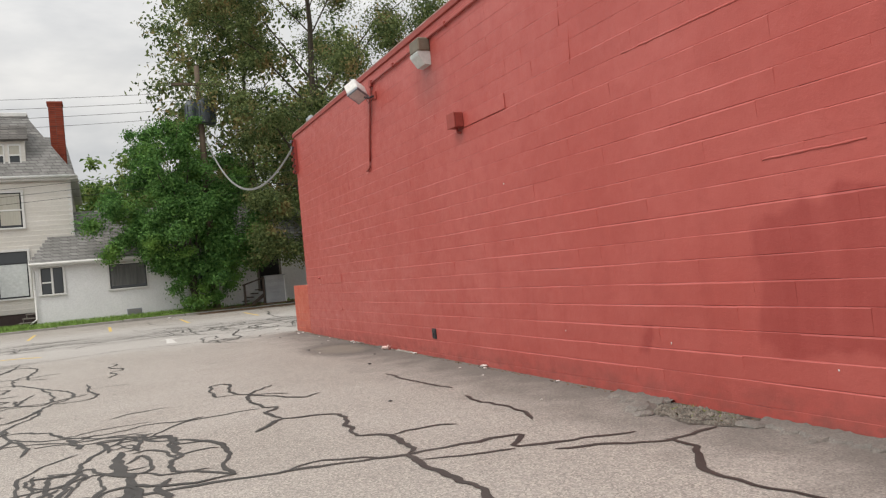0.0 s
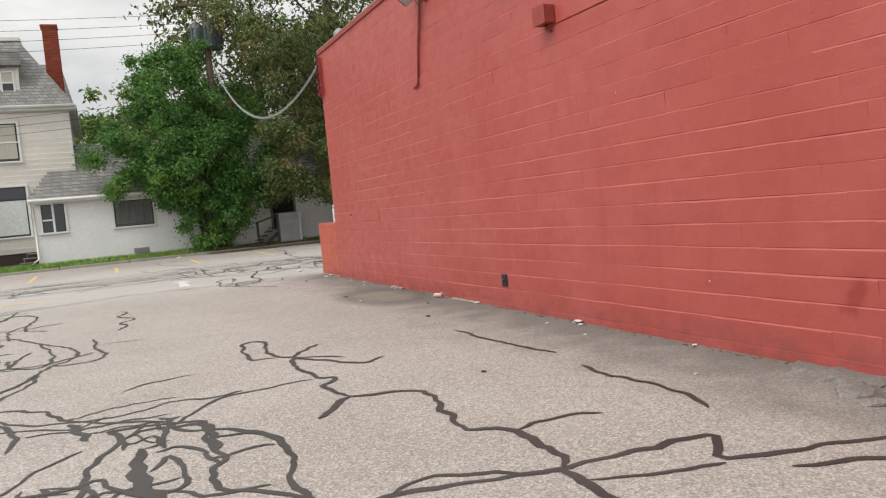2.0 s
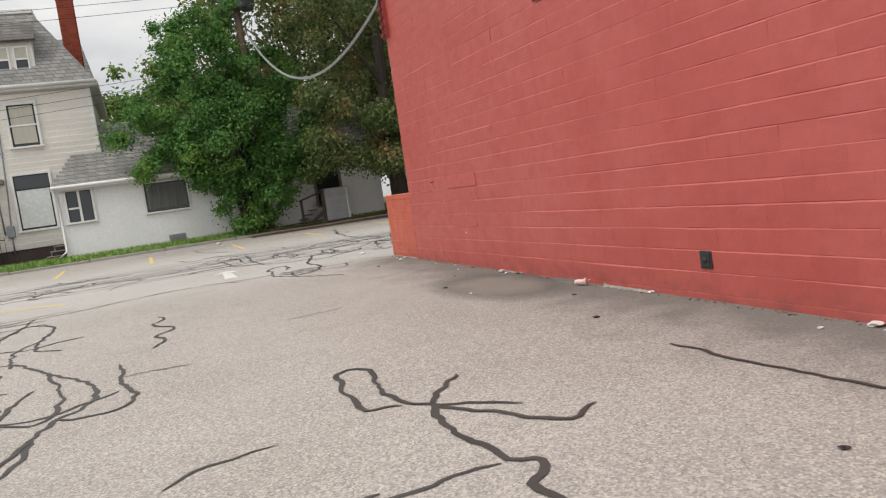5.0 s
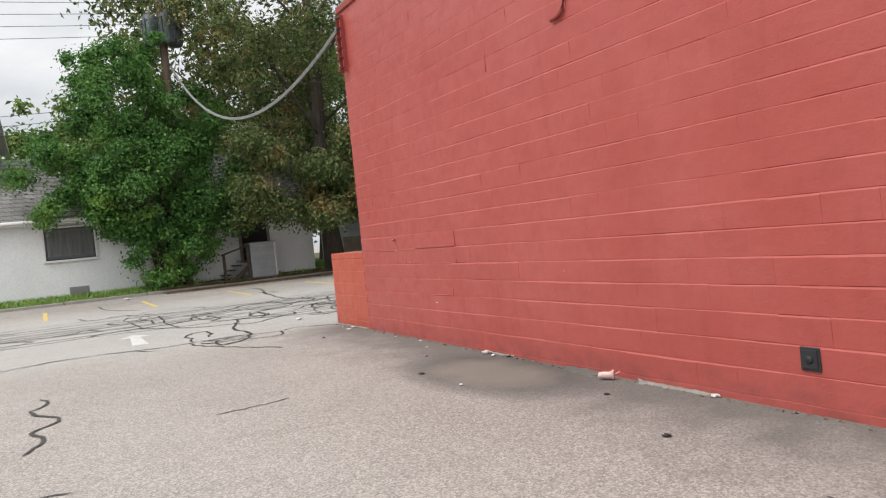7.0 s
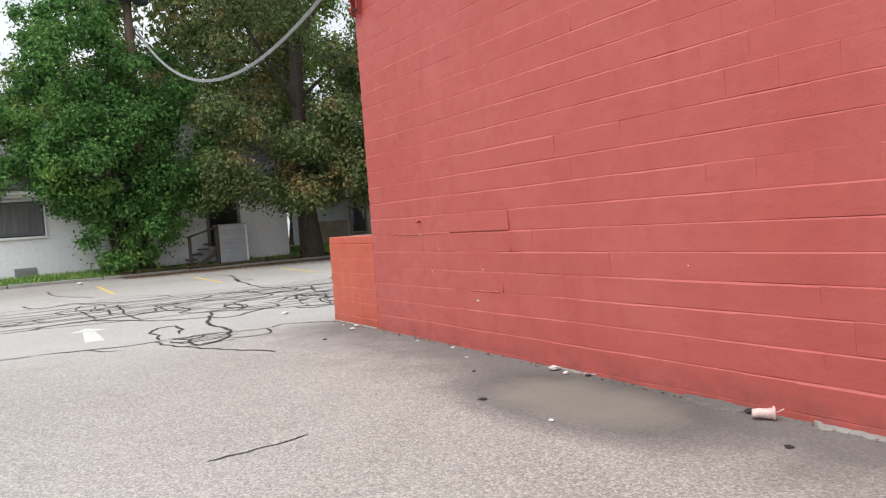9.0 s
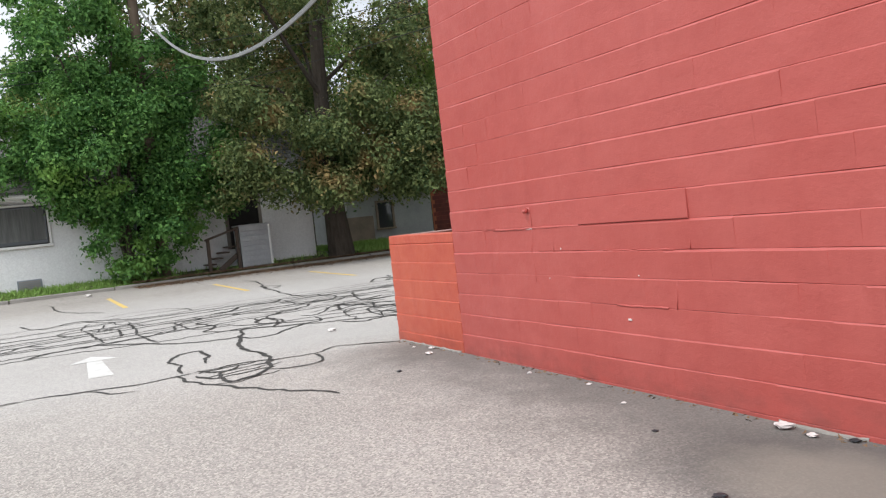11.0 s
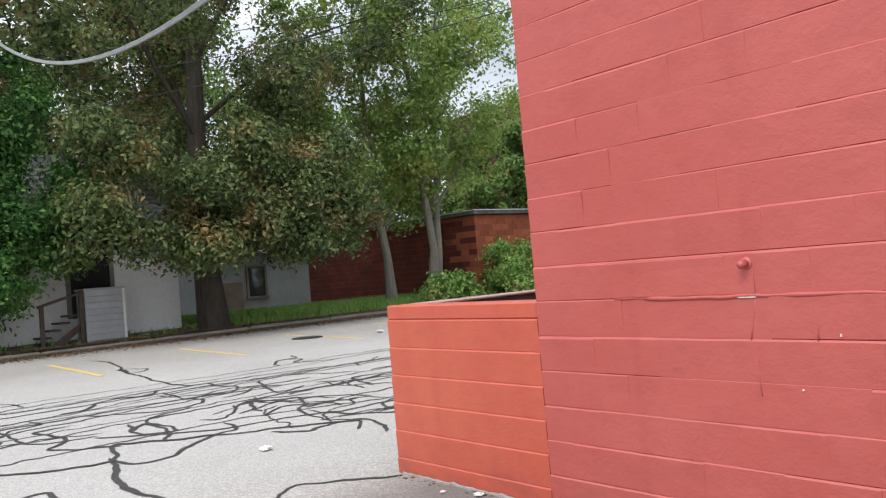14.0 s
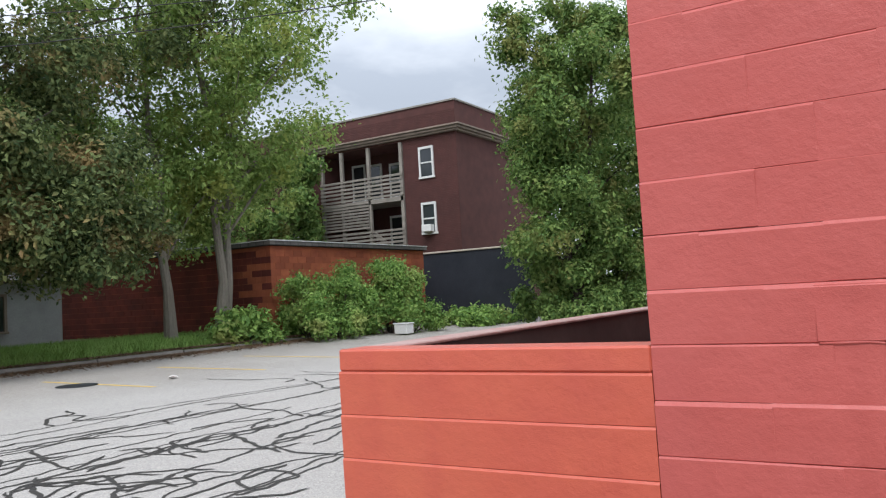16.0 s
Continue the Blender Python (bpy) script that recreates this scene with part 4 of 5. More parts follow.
def broken_strip(y0, y1, width, label, material=CONCRETE, lift=1.0):
    """A ragged ridge of broken concrete along the foot of the wall."""
    n = int((y1 - y0) / 0.03)
    bm = bmesh.new()
    rows = []
    for k in range(n + 1):
        y = y0 + (y1 - y0) * k / n
        w = width * (0.55 + 0.9 * abs(noise.noise((y * 7, 1.0, 0)))) * min(1, 0.3 + 0.3 * min(k, n - k))
        h = lift * (0.012 + 0.02 * abs(noise.noise((y * 11, 5.0, 0))))
        rows.append([bm.verts.new((-x, y + 0.01 * noise.noise((y * 20, x * 30, 2)), gz(y) + z)) for x, z in ((0.006, h * 0.9), (0.4 * w, h), (0.85 * w, 0.7 * h), (w, -0.004))])
    for a, b in zip(rows, rows[1:]):
        for c in range(3):
            bm.faces.new((a[c], a[c + 1], b[c + 1], b[c]))
    bmesh.ops.recalc_face_normals(bm, faces=bm.faces)
    return tagged(part("broken_concrete", bm, material), label, "concrete edge", kind="structure")


broken_strip(-6.95, -6.12, 0.09, "ragged broken concrete edge at the wall foot")
broken_strip(-5.7, -5.1, 0.2, "crumbled asphalt lump at the wall foot", ASPHALT, 1.2)
broken_strip(-13.32, -12.5, 0.34, "heaved asphalt edge beside the broken hole", ASPHALT, 2.0)
broken_strip(-16.2, -14.4, 0.36, "heaved asphalt edge beside the broken hole", ASPHALT, 2.0)
broken_strip(-4.15, -3.6, 0.05, "thin crumbled mortar along the wall foot")
broken_strip(0.05, 1.42, 0.035, "pale crumbled mortar along the low wall foot")


def chip(y, z, w, h):
    bm = boxed(-0.0105, -0.0025, y - w / 2, y + w / 2, z - h / 2, z + h / 2, bevel=0.0012)
    return tagged(part("paint_chip", bm, PAPER), "small bare white chip in the red paint", "paint chip", kind="structure")


for y, z, w, h in ((-2.42, 0.5, 0.06, 0.022), (-1.3, 1.19, 0.16, 0.008), (-1.52, 0.78, 0.015, 0.012), (-1.7, 1.02, 0.012, 0.02), (-2.55, 0.82, 0.02, 0.012), (-11.6, 0.5, 0.02, 0.02), (-13.35, 0.45, 0.02, 0.03), (-10.5, 2.3, 0.015, 0.03), (-5.2, 0.9, 0.015, 0.012), (-15.1, 0.35, 0.02, 0.02)):
    chip(y, z, 0.55 * w, 0.6 * h)


# ---- trees ----
def crown_mesh(name, centres, n, leaf, material, parent, flat=0.8):
    """Leaves gathered in clumps round the given centres (x, y, z, radius)."""
    rng = np.random.default_rng(len(centres) * 7 + n)
    cs = np.array(centres)
    wts = cs[:, 3] ** 2.2
    pick = rng.choice(len(cs), n, p=wts / wts.sum())
    d = rng.normal(size=(n, 3))
    d /= np.linalg.norm(d, axis=1)[:, None]
    r = cs[pick, 3] * np.abs(0.62 + 0.33 * rng.normal(size=n))
    pos = cs[pick, :3] + d * r[:, None] * np.array([1, 1, flat])
    nor = d + rng.normal(size=(n, 3)) * 0.7 + np.array([0, 0, 0.5])
    nor /= np.linalg.norm(nor, axis=1)[:, None]
    u = np.cross(nor, rng.normal(size=(n, 3)))
    u /= np.linalg.norm(u, axis=1)[:, None]
    w = np.cross(nor, u)
    s = leaf * (0.6 + 0.8 * rng.random(n))[:, None]
    drop = np.array([0, 0, -0.25]) * s
    quad = np.stack([pos - u * s, pos - w * s * 0.55 + nor * s * 0.15, pos + u * s + drop, pos + w * s * 0.55 + nor * s * 0.15], 1).reshape(-1, 3)
    faces = np.arange(4 * n).reshape(-1, 4)
    ob = bulk(name, quad.tolist(), faces.tolist(), material, parent)
    return ob


def tree(x, y, z, height, radius, trunk_r, first, material, leaves, leaf, bark, label, seed, stems=1, clump=0.24, name="tree", squash=1.0, lean=(0, 0), extra=()):
    """A tapered trunk, limbs and a crown of clumped leaves."""
    rnd = random.Random(seed)
    o = thing(name, x, y, z, label, "tree", "trees round the lot")
    centres = []
    bm = bmesh.new()
    for s in range(stems):
        a0 = 6.28 * s / stems + rnd.random()
        sp = 0.0 if stems == 1 else 0.12
        top = Vector((sp * height * math.cos(a0) + lean[0], sp * height * math.sin(a0) + lean[1], height * 0.86))
        pts = [Vector((0.1 * (stems > 1) * math.cos(a0), 0.1 * (stems > 1) * math.sin(a0), -0.15)) * (1 if stems > 1 else 1)]
        for k in range(1, 8):
            q = top * (k / 7)
            pts.append(q + Vector((rnd.gauss(0, 0.012), rnd.gauss(0, 0.012), 0)) * min(height, 8))
        rr = [trunk_r * (1.45 if k == 0 else (1 - 0.12 * k)) / (stems ** 0.4) for k in range(8)]
        tube(bm, pts, rr, sides=10)
    trunk = part("trunk", bm, bark, o)
    nl = 16
    for k in range(nl):
        f = first + (0.9 - first) * (k + rnd.random()) / nl
        a = k * 2.4 + rnd.random()
        zc = f * height
        prof = math.sin(math.pi * min(1, max(0.04, (f - first * 0.7) / (1.04 - first * 0.7)))) ** 0.55
        reach = radius * prof * rnd.uniform(0.7, 1.02)
        base = Vector((lean[0] * f, lean[1] * f, zc * 0.86 - 0.1 * height * (f > first + 0.1)))
        tip = Vector((reach * math.cos(a) * 0.92 + lean[0] * f, reach * math.sin(a) * 0.92 * squash + lean[1] * f, zc + rnd.uniform(-0.02, 0.08) * height))
        mid = base.lerp(tip, 0.5) + Vector((0, 0, 0.03 * height))
        part("limb", tube(bmesh.new(), [base, mid, tip], [trunk_r * 0.36 * (1.15 - f), trunk_r * 0.2 * (1.15 - f), 0.012], sides=6), bark, o)
        for j in range(7):
            t = 0.35 + 0.72 * (j + rnd.random()) / 7
            q = base.lerp(tip, t) + Vector((rnd.gauss(0, 0.14), rnd.gauss(0, 0.14), rnd.gauss(0, 0.11))) * radius
            centres.append((q.x, q.y, max(q.z, 0.3), clump * radius * rnd.uniform(0.45, 1.1)))
    for k in range(9):
        a = rnd.random() * 6.28
        centres.append((rnd.gauss(0, 0.22) * radius + lean[0], rnd.gauss(0, 0.22) * radius + lean[1], height * rnd.uniform(0.82, 0.99), clump * radius * rnd.uniform(0.4, 0.8)))
    centres += list(extra)
    c = crown_mesh("crown", centres, leaves, leaf, material, o)
    tagged(c, kind="stuff")
    return o


tree(-0.85, 15.95, 0.42, 8.2, 3.45, 0.13, 0.2, LEAF_BRIGHT, 100000, 0.06, BARK, "bushy bright green maple tree with several stems at the kerb", 3, stems=4, clump=0.2, squash=0.5, lean=(-0.6, 0),
     extra=[(0.9 + 0.22 * k, 0.3 - 0.5 * (k % 2), 2.6 + 0.55 * (k % 7), 0.6) for k in range(10)] + [(-3.4 + 0.3 * k, -0.5 * (k % 2), 2.6 + 0.3 * (k % 5), 0.5) for k in range(8)] + [(-0.9 + 0.28 * k, -0.3 - 0.2 * (k % 2), 1.0 + 0.35 * (k % 4), 0.42) for k in range(10)] + [(0.35, -0.35, 0.5, 0.5), (-0.35, -0.3, 0.45, 0.5), (0.8, -0.4, 0.6, 0.45), (0.0, -0.5, 0.35, 0.4), (2.3, -0.4, 2.2, 0.6), (1.7, -0.4, 2.3, 0.6), (2.8, -0.3, 2.0, 0.45)])
tree(5.1, 15.75, 0.42, 20.5, 6.6, 0.29, 0.15, LEAF_DARK, 190000, 0.062, BARK, "large dark maple tree with browning leaves and thick trunk", 11, clump=0.18, squash=0.8,
     extra=[(3.6 * math.cos(0.7 * k) * (0.5 + 0.5 * (k % 3) / 2), -0.3 - 2.0 * abs(math.sin(0.9 * k)), 2.0 + 0.5 * (k % 6), 0.7) for k in range(80)] + [(-3.6 + 0.33 * k, -0.9 - 0.5 * (k % 3), 1.95 + 0.25 * (k % 4), 0.55) for k in range(24)] + [(1.5 + 0.25 * k, 1.5, 2.4 + 0.3 * (k % 4), 0.7) for k in range(14)])
tree(11.7, 17.0, 0.48, 12.0, 3.6, 0.15, 0.21, LEAF_YELLOW, 26000, 0.072, PALE_BARK, "slender tree with pale trunk and yellowing leaves", 21, clump=0.23, lean=(-0.6, 0.2))
tree(13.0, 16.4, 0.48, 13.5, 4.4, 0.2, 0.27, LEAF_YELLOW, 32000, 0.072, PALE_BARK, "twin pale trunked tree with thin yellowing leaves", 27, stems=2, clump=0.22, lean=(0.5, -0.3))
tree(21.4, 8.8, 0.3, 10.8, 3.5, 0.22, 0.1, LEAF_MID, 90000, 0.075, BARK, "dense green tree standing before a dark wall", 33, stems=3, clump=0.25)
for x, y, h, r, sd in ((3.5, 23.8, 18, 6.5, 41), (9.5, 30, 13, 5, 42), (-2.5, 31, 9, 4.0, 43), (17, 31, 11, 4.5, 44), (26.4, 26.4, 8.6, 2.5, 45), (24, 33, 9, 4.5, 46), (31, 9, 11, 5, 47), (29, 1, 12, 5, 48), (33, -9, 11, 5, 49)):
    tree(x, y, 0.4, h, r, 0.25, 0.14, LEAF_MID if sd != 41 else LEAF_DARK, 24000, 0.13, BARK, "tall leafy green tree behind the houses", sd, clump=0.27)


def shrub(x, y, z, rx, ry, h, leaves, leaf, material, seed, label):
    rnd = random.Random(seed)
    o = thing("shrub", x, y, z, label, "shrub", "shrubs at the lot edge")
    bm = bmesh.new()
    cs = []
    for k in range(26):
        a, q = rnd.random() * 6.28, rnd.random() ** 0.5
        cx, cy = rx * q * math.cos(a), ry * q * math.sin(a)
        top = h * (1 - 0.75 * q * q) * rnd.uniform(0.5, 1.0)
        tube(bm, [(cx * 0.5, cy * 0.5, -0.1), (cx * 0.8, cy * 0.8, top * 0.5), (cx, cy, top)], [0.025, 0.018, 0.006], sides=5)
        cs += [(cx, cy, top * 0.9, 0.42), (cx * 0.9, cy * 0.9, top * 0.45, 0.45)]
    tagged(part("stems", bm, BARK, o), kind="stuff")
    tagged(crown_mesh("foliage", cs, leaves, leaf, material, o), kind="stuff")
    return o


shrub(15.6, 14.7, 0.35, 2.1, 1.1, 3.0, 26000, 0.055, LEAF_SHRUB, 5, "overgrown green shrub mound against a rusty wall")
shrub(18.6, 14.2, 0.35, 2.0, 1.2, 2.6, 24000, 0.055, LEAF_SHRUB, 6, "overgrown green shrub mound beside a dark wall")
shrub(13.0, 15.6, 0.35, 1.1, 0.7, 1.1, 3500, 0.08, LEAF_SHRUB, 8, "low green shrub growing at the lawn's edge")
shrub(23.0, 9.2, 0.3, 3.2, 3.0, 3.6, 40000, 0.075, LEAF_MID, 9, "dense green undergrowth below a tree")
shrub(26.0, 4.5, 0.3, 4.0, 3.6, 4.2, 36000, 0.09, LEAF_MID, 10, "dense green undergrowth below a tree")
shrub(21.2, 7.9, 0.3, 2.6, 1.6, 1.3, 16000, 0.07, LEAF_MID, 12, "dense green undergrowth below a tree")
shrub(22.8, 13.6, 0.3, 2.2, 1.4, 0.6, 4500, 0.09, LEAF_SHRUB, 7, "low ivy spreading over the ground")


# ---- windows for the houses ----
def window(parent, x0, x1, y, z0, z1, mat=WHITE_TRIM, sash=True, blind=0.0, mullion=False, fw=0.09, name="window", cloth=CURTAIN):
    """A framed sash window on a wall that faces -y; parts hang under the window."""
    o = new(name, mesh_of("window_recess", boxed(x0, x1, y - 0.008, y + 0.03, z0, z1), DARK_INSIDE))
    o.parent = parent
    for a, b, c, d in ((x0 - fw, x1 + fw, z1, z1 + fw), (x0 - fw, x0, z0, z1), (x1, x1 + fw, z0, z1)):
        part("frame", boxed(a, b, y - 0.06, y + 0.02, c, d, bevel=0.006), mat, o)
    part("sill", boxed(x0 - fw - 0.03, x1 + fw + 0.03, y - 0.1, y + 0.02, z0 - 0.07, z0, bevel=0.008), mat, o)
    xs = (x0, (x0 + x1) / 2, x1) if mullion else (x0, x1)
    for a, b in zip(xs, xs[1:]):
        part("pane", boxed(a + 0.03, b - 0.03, y - 0.02, y - 0.012, z0 + 0.03, z1 - 0.03), GLASS, o)
        if blind:
            part("blind", boxed(a + 0.06, b - 0.06, y - 0.027, y - 0.021, z1 - 0.06 - blind * (z1 - z0 - 0.12), z1 - 0.05), cloth, o, "drawn pale blind" if cloth is CURTAIN else "hanging grey curtain")
    if sash:
        zm = (z0 + z1) / 2
        part("sash_bar", boxed(x0, x1, y - 0.045, y - 0.01, zm - 0.03, zm + 0.03, bevel=0.005), mat, o)
    if mullion:
        xm = (x0 + x1) / 2
        part("mullion", boxed(xm - 0.04, xm + 0.04, y - 0.05, y - 0.01, z0, z1, bevel=0.005), mat, o)
    return o


# ---- white two-storey house ----
house = thing("house", -0.28, 0, 0, "white two-storey clapboard house with grey mansard roof", "house")
HY, HX0, HX1 = 17.6, -22.0, -5.22
EAVE = 6.5
part("wall", boxed(HX0, HX1, HY, 27, 1.02, EAVE), WHITE_SIDING, house)
part("foundation", boxed(HX0, HX1, HY + 0.03, 26.9, 0.3, 1.02), SHADE_WALL, house, "dark stone foundation")
board = mesh_of("clapboard", box(bmesh.new(), HX0, HX1 + 0.02, -0.036, 0.0, 0, 0.205, bevel=0.004), WHITE_SIDING)
for k in range(27):
    o = new("clapboard", board)
    o.parent = house
    o.matrix_basis = pose(0, HY - 0.004, 1.03 + 0.2 * k, 11.0)
side = mesh_of("clapboard", box(bmesh.new(), 0.0, 0.02, HY, 27, 0, 0.2, bevel=0.004), WHITE_SIDING)
for k in range(27):
    o = new("clapboard", side)
    o.parent = house
    o.matrix_basis = pose(HX1 + 0.003, 0, 1.03 + 0.2 * k, 0, -3)
part("corner_board", boxed(HX1 - 0.1, HX1 + 0.05, HY - 0.055, HY + 0.1, 1.0, EAVE, bevel=0.006), WHITE_TRIM, house)
part("cornice", boxed(HX0, HX1 + 0.35, HY - 0.38, 27.3, EAVE, EAVE + 0.16, bevel=0.02), WHITE_TRIM, house, "white eave cornice")
part("gutter", smooth_tube([(HX0, HY - 0.42, EAVE + 0.13), (HX1 + 0.3, HY - 0.42, EAVE + 0.13)], 0.07), WHITE_TRIM, house)
RT, RY = 9.6, 19.2
e0, e1, t1 = HX0, HX1 + 0.3, -6.75
roof = part("roof", slab([(e0, HY - 0.33, EAVE + 0.17), (e1, HY - 0.33, EAVE + 0.17), (t1, RY, RT), (e0, RY, RT)], 0.12), SHINGLE, house, "weathered grey shingle mansard roof")
part("roof_side", slab([(e1, HY - 0.33, EAVE + 0.17), (e1, 27.2, EAVE + 0.17), (t1, 25.8, RT), (t1, RY, RT)], 0.12), SHINGLE, house)
part("roof_deck", boxed(e0, t1 + 0.05, RY - 0.08, 25.9, RT - 0.02, RT + 0.16, bevel=0.02), WHITE_TRIM, house, "white trim round the flat roof top")
slope = Vector((0, RY - HY + 0.33, RT - EAVE - 0.17))
ang = math.degrees(math.atan2(slope.z, slope.y))
shingle_row = mesh_of("shingle_course", boxed(0, 1.0, 0, 0.02, 0, 0.2), SHINGLE)
for k in range(17):
    f = k / 17
    xa, xb = e0, e1 + (t1 - e1) * (f + 0.06) - 0.05
    o = new("shingle_course", shingle_row)
    o.parent = roof
    q = Vector((0, HY - 0.33, EAVE + 0.17)) + slope * f
    o.matrix_basis = Matrix.Translation((xa, q.y - 0.015, q.z)) @ pose(0, 0, 0, ang - 90 + 4) @ Matrix.Diagonal((xb - xa, 1, 1.02, 1))
part("chimney_stack", boxed(-5.85, -5.3, 19.0, 19.6, 6.3, 10.15), MORTAR, house)
chim = new("chimney", mesh_of("chimney_crown", boxed(-5.9, -5.25, 18.95, 19.65, 10.1, 10.22, bevel=0.02), BRICK_RED))
chim.parent = house
cb = mesh_of("brick", boxed(0, 0.27, 0, 0.03, 0, 0.075, bevel=0.005), BRICK_RED)
cs_ = mesh_of("brick", boxed(0, 0.03, 0, 0.29, 0, 0.075, bevel=0.005), BRICK_RED)
for k in range(42):
    for j in range(2):
        o = new("brick", cb)
        o.parent = chim
        o.location = (-5.85 + 0.28 * j, 18.972, 6.5 + 0.086 * k)
        o = new("brick", cs_)
        o.parent = chim
        o.location = (-5.3, 19.0 + 0.3 * j, 6.5 + 0.086 * k)
part("rear_roof", slab([(-6.3, 20.5, 6.6), (-4.9, 20.5, 6.6), (-5.4, 22.5, 9.3), (-6.3, 22.5, 9.3)], 0.1), SHINGLE, house)


def dormer(x0, x1, z0, z1):
    y = HY + 0.12
    d = new("dormer", mesh_of("dormer_cheeks", boxed(x0 - 0.15, x1 + 0.15, y, y + 1.4, z0 - 0.5, z1 + 0.25), WHITE_SIDING))
    d.parent = house
    part("hood", slab([(x0 - 0.3, y - 0.22, z1 + 0.2), (x1 + 0.3, y - 0.22, z1 + 0.2), (x1 + 0.25, y + 0.7, z1 + 0.95), (x0 - 0.25, y + 0.7, z1 + 0.95)], 0.12), DARK_SHINGLE, d, "stained dark dormer hood")
    for a, b in ((x0, (x0 + x1) / 2 - 0.06), ((x0 + x1) / 2 + 0.06, x1)):
        part("window_pane", boxed(a + 0.06, b - 0.06, y - 0.03, y - 0.02, z0 + 0.06, z1 - 0.06), GLASS, d)
        part("upper_curtain", boxed(a + 0.065, b - 0.065, y - 0.04, y - 0.031, (z0 + z1) / 2, z1 - 0.065), CURTAIN, d)
        for u in ((a, a + 0.06, z0, z1), (b - 0.06, b, z0, z1), (a + 0.06, b - 0.06, z0, z0 + 0.06), (a + 0.06, b - 0.06, z1 - 0.06, z1), (a + 0.06, b - 0.06, (z0 + z1) / 2 - 0.03, (z0 + z1) / 2 + 0.03)):
            part("frame", boxed(u[0], u[1], y - 0.06, y - 0.002, u[2], u[3], bevel=0.005), WHITE_TRIM, d)


dormer(-8.05, -6.95, 7.2, 8.1)
dormer(-11.9, -10.75, 7.2, 8.1)
window(house, -7.94, -7.08, HY - 0.08, 4.6, 6.05, sash=True, blind=0.97)
window(house, -11.8, -10.95, HY - 0.08, 4.6, 6.05, sash=True, blind=0.97)
big = window(house, -8.15, -7.02, HY - 0.08, 1.68, 3.6, sash=False, blind=0.0)
# the pane's reflection is given as a pale panel colour
part("storm_panel", boxed(-8.1, -7.07, HY - 0.12, HY - 0.105, 1.75, 3.08, bevel=0.004), LENS, big, "lower storm pane with a pale reflection painted in")
part("transom_bar", boxed(-8.15, -7.02, HY - 0.13, HY - 0.09, 3.08, 3.14, bevel=0.005), DARK_METAL, big)
for pts in (((-9.0, 6.5), (-9.12, 6.25), (-8.95, 4.2), (-8.72, 3.3), (-8.7, 1.6)), ((-8.9, 6.45), (-8.45, 6.3), (-8.3, 5.2), (-8.4, 2.9), (-8.5, 1.5), (-8.5, 0.9)), ((-8.72, 4.4), (-8.3, 4.42))):
    part("service_pipe", smooth_tube([(x, HY - 0.07, z) for x, z in pts], 0.028, sides=6), GREY_METAL, house)
part("meter_box", boxed(-8.62, -8.38, HY - 0.2, HY - 0.06, 1.5, 1.9, bevel=0.02), GREY_METAL, house, "grey meter box")

# ---- side porch of the house ----
porch = thing("porch", -11.35, 15.9, 0.4, "white roofed side porch with solid railing", "porch")


def pp(name, bm, material, label=""):
    o = part(name, bm, material, porch, label)
    o.location = (11, -15.9, -0.4)
    return o


pp("railing", boxed(-13.5, -9.62, 16.4, 16.5, 0.4, 1.9, bevel=0.01), WHITE_TRIM, "solid white panel railing")
pp("railing_cap", boxed(-13.5, -9.6, 16.36, 16.54, 1.902, 1.95, bevel=0.008), WHITE_TRIM)
pp("post", boxed(-9.8, -9.7, 16.4, 16.5, 1.952, 3.2, bevel=0.01), WHITE_TRIM)
pp("beam", boxed(-13.5, -9.7, 16.38, 16.52, 3.202, 3.42, bevel=0.01), WHITE_TRIM)
pp("side_wall", boxed(-9.75, -8.95, 16.9, 17.55, 1.0, 3.4), WHITE_SIDING)
for k in range(11):
    pp("clapboard", boxed(-9.78, -8.93, 16.86, 16.898, 1.05 + 0.21 * k, 1.25 + 0.21 * k, bevel=0.006), WHITE_SIDING)
pp("back_wall", boxed(-13.5, -9.76, 17.3, 17.5, 0.5, 3.4), CREAM_TRIM, "shaded cream back wall")
pp("doorway", boxed(-11.6, -10.6, 17.26, 17.298, 1.0, 2.95), DARK_INSIDE, "dark porch doorway")
pp("roof", slab([(-13.6, 16.1, 3.45), (-9.1, 16.1, 3.45), (-9.9, 17.5, 4.35), (-13.6, 17.5, 4.35)], 0.1), SHINGLE, "grey shingle porch roof")
pp("roof_hip", slab([(-9.1, 16.1, 3.45), (-8.35, 17.5, 3.4), (-8.35, 17.52, 3.5), (-9.9, 17.5, 4.35)], 0.08), SHINGLE)
pp("fascia", boxed(-13.6, -9.1, 16.06, 16.098, 3.3, 3.46, bevel=0.006), WHITE_TRIM)
pp("foundation", boxed(-9.6, -8.9, 16.92, 17.5, 0.35, 0.998), SHADE_WALL)
lat = thing("lattice", -9.65, 16.45, 0.6, "white diagonal wooden lattice under the porch", "lattice")
for k in range(8):
    for s in (-1, 1):
        part("slat", boxed(-0.25, 0.25, -0.006 + 0.008 * s, 0.006 + 0.008 * s, -0.014, 0.014, m=pose(0, 0, -0.18 + 0.05 * k, 0, 40 * s, 0)), WHITE_TRIM, lat)
rail = thing("iron_railing", -9.4, 16.7, 0.9, "thin black iron railing by the porch steps", "railing")
part("top_rail", smooth_tube([(-0.5, 0, 0.55), (0.5, 0, 0.55)], 0.015, sides=6), DARK_METAL, rail)
for k in range(7):
    part("baluster", smooth_tube([(-0.48 + 0.16 * k, 0, -0.5), (-0.48 + 0.16 * k, 0, 0.6)], 0.009, sides=5), DARK_METAL, rail)
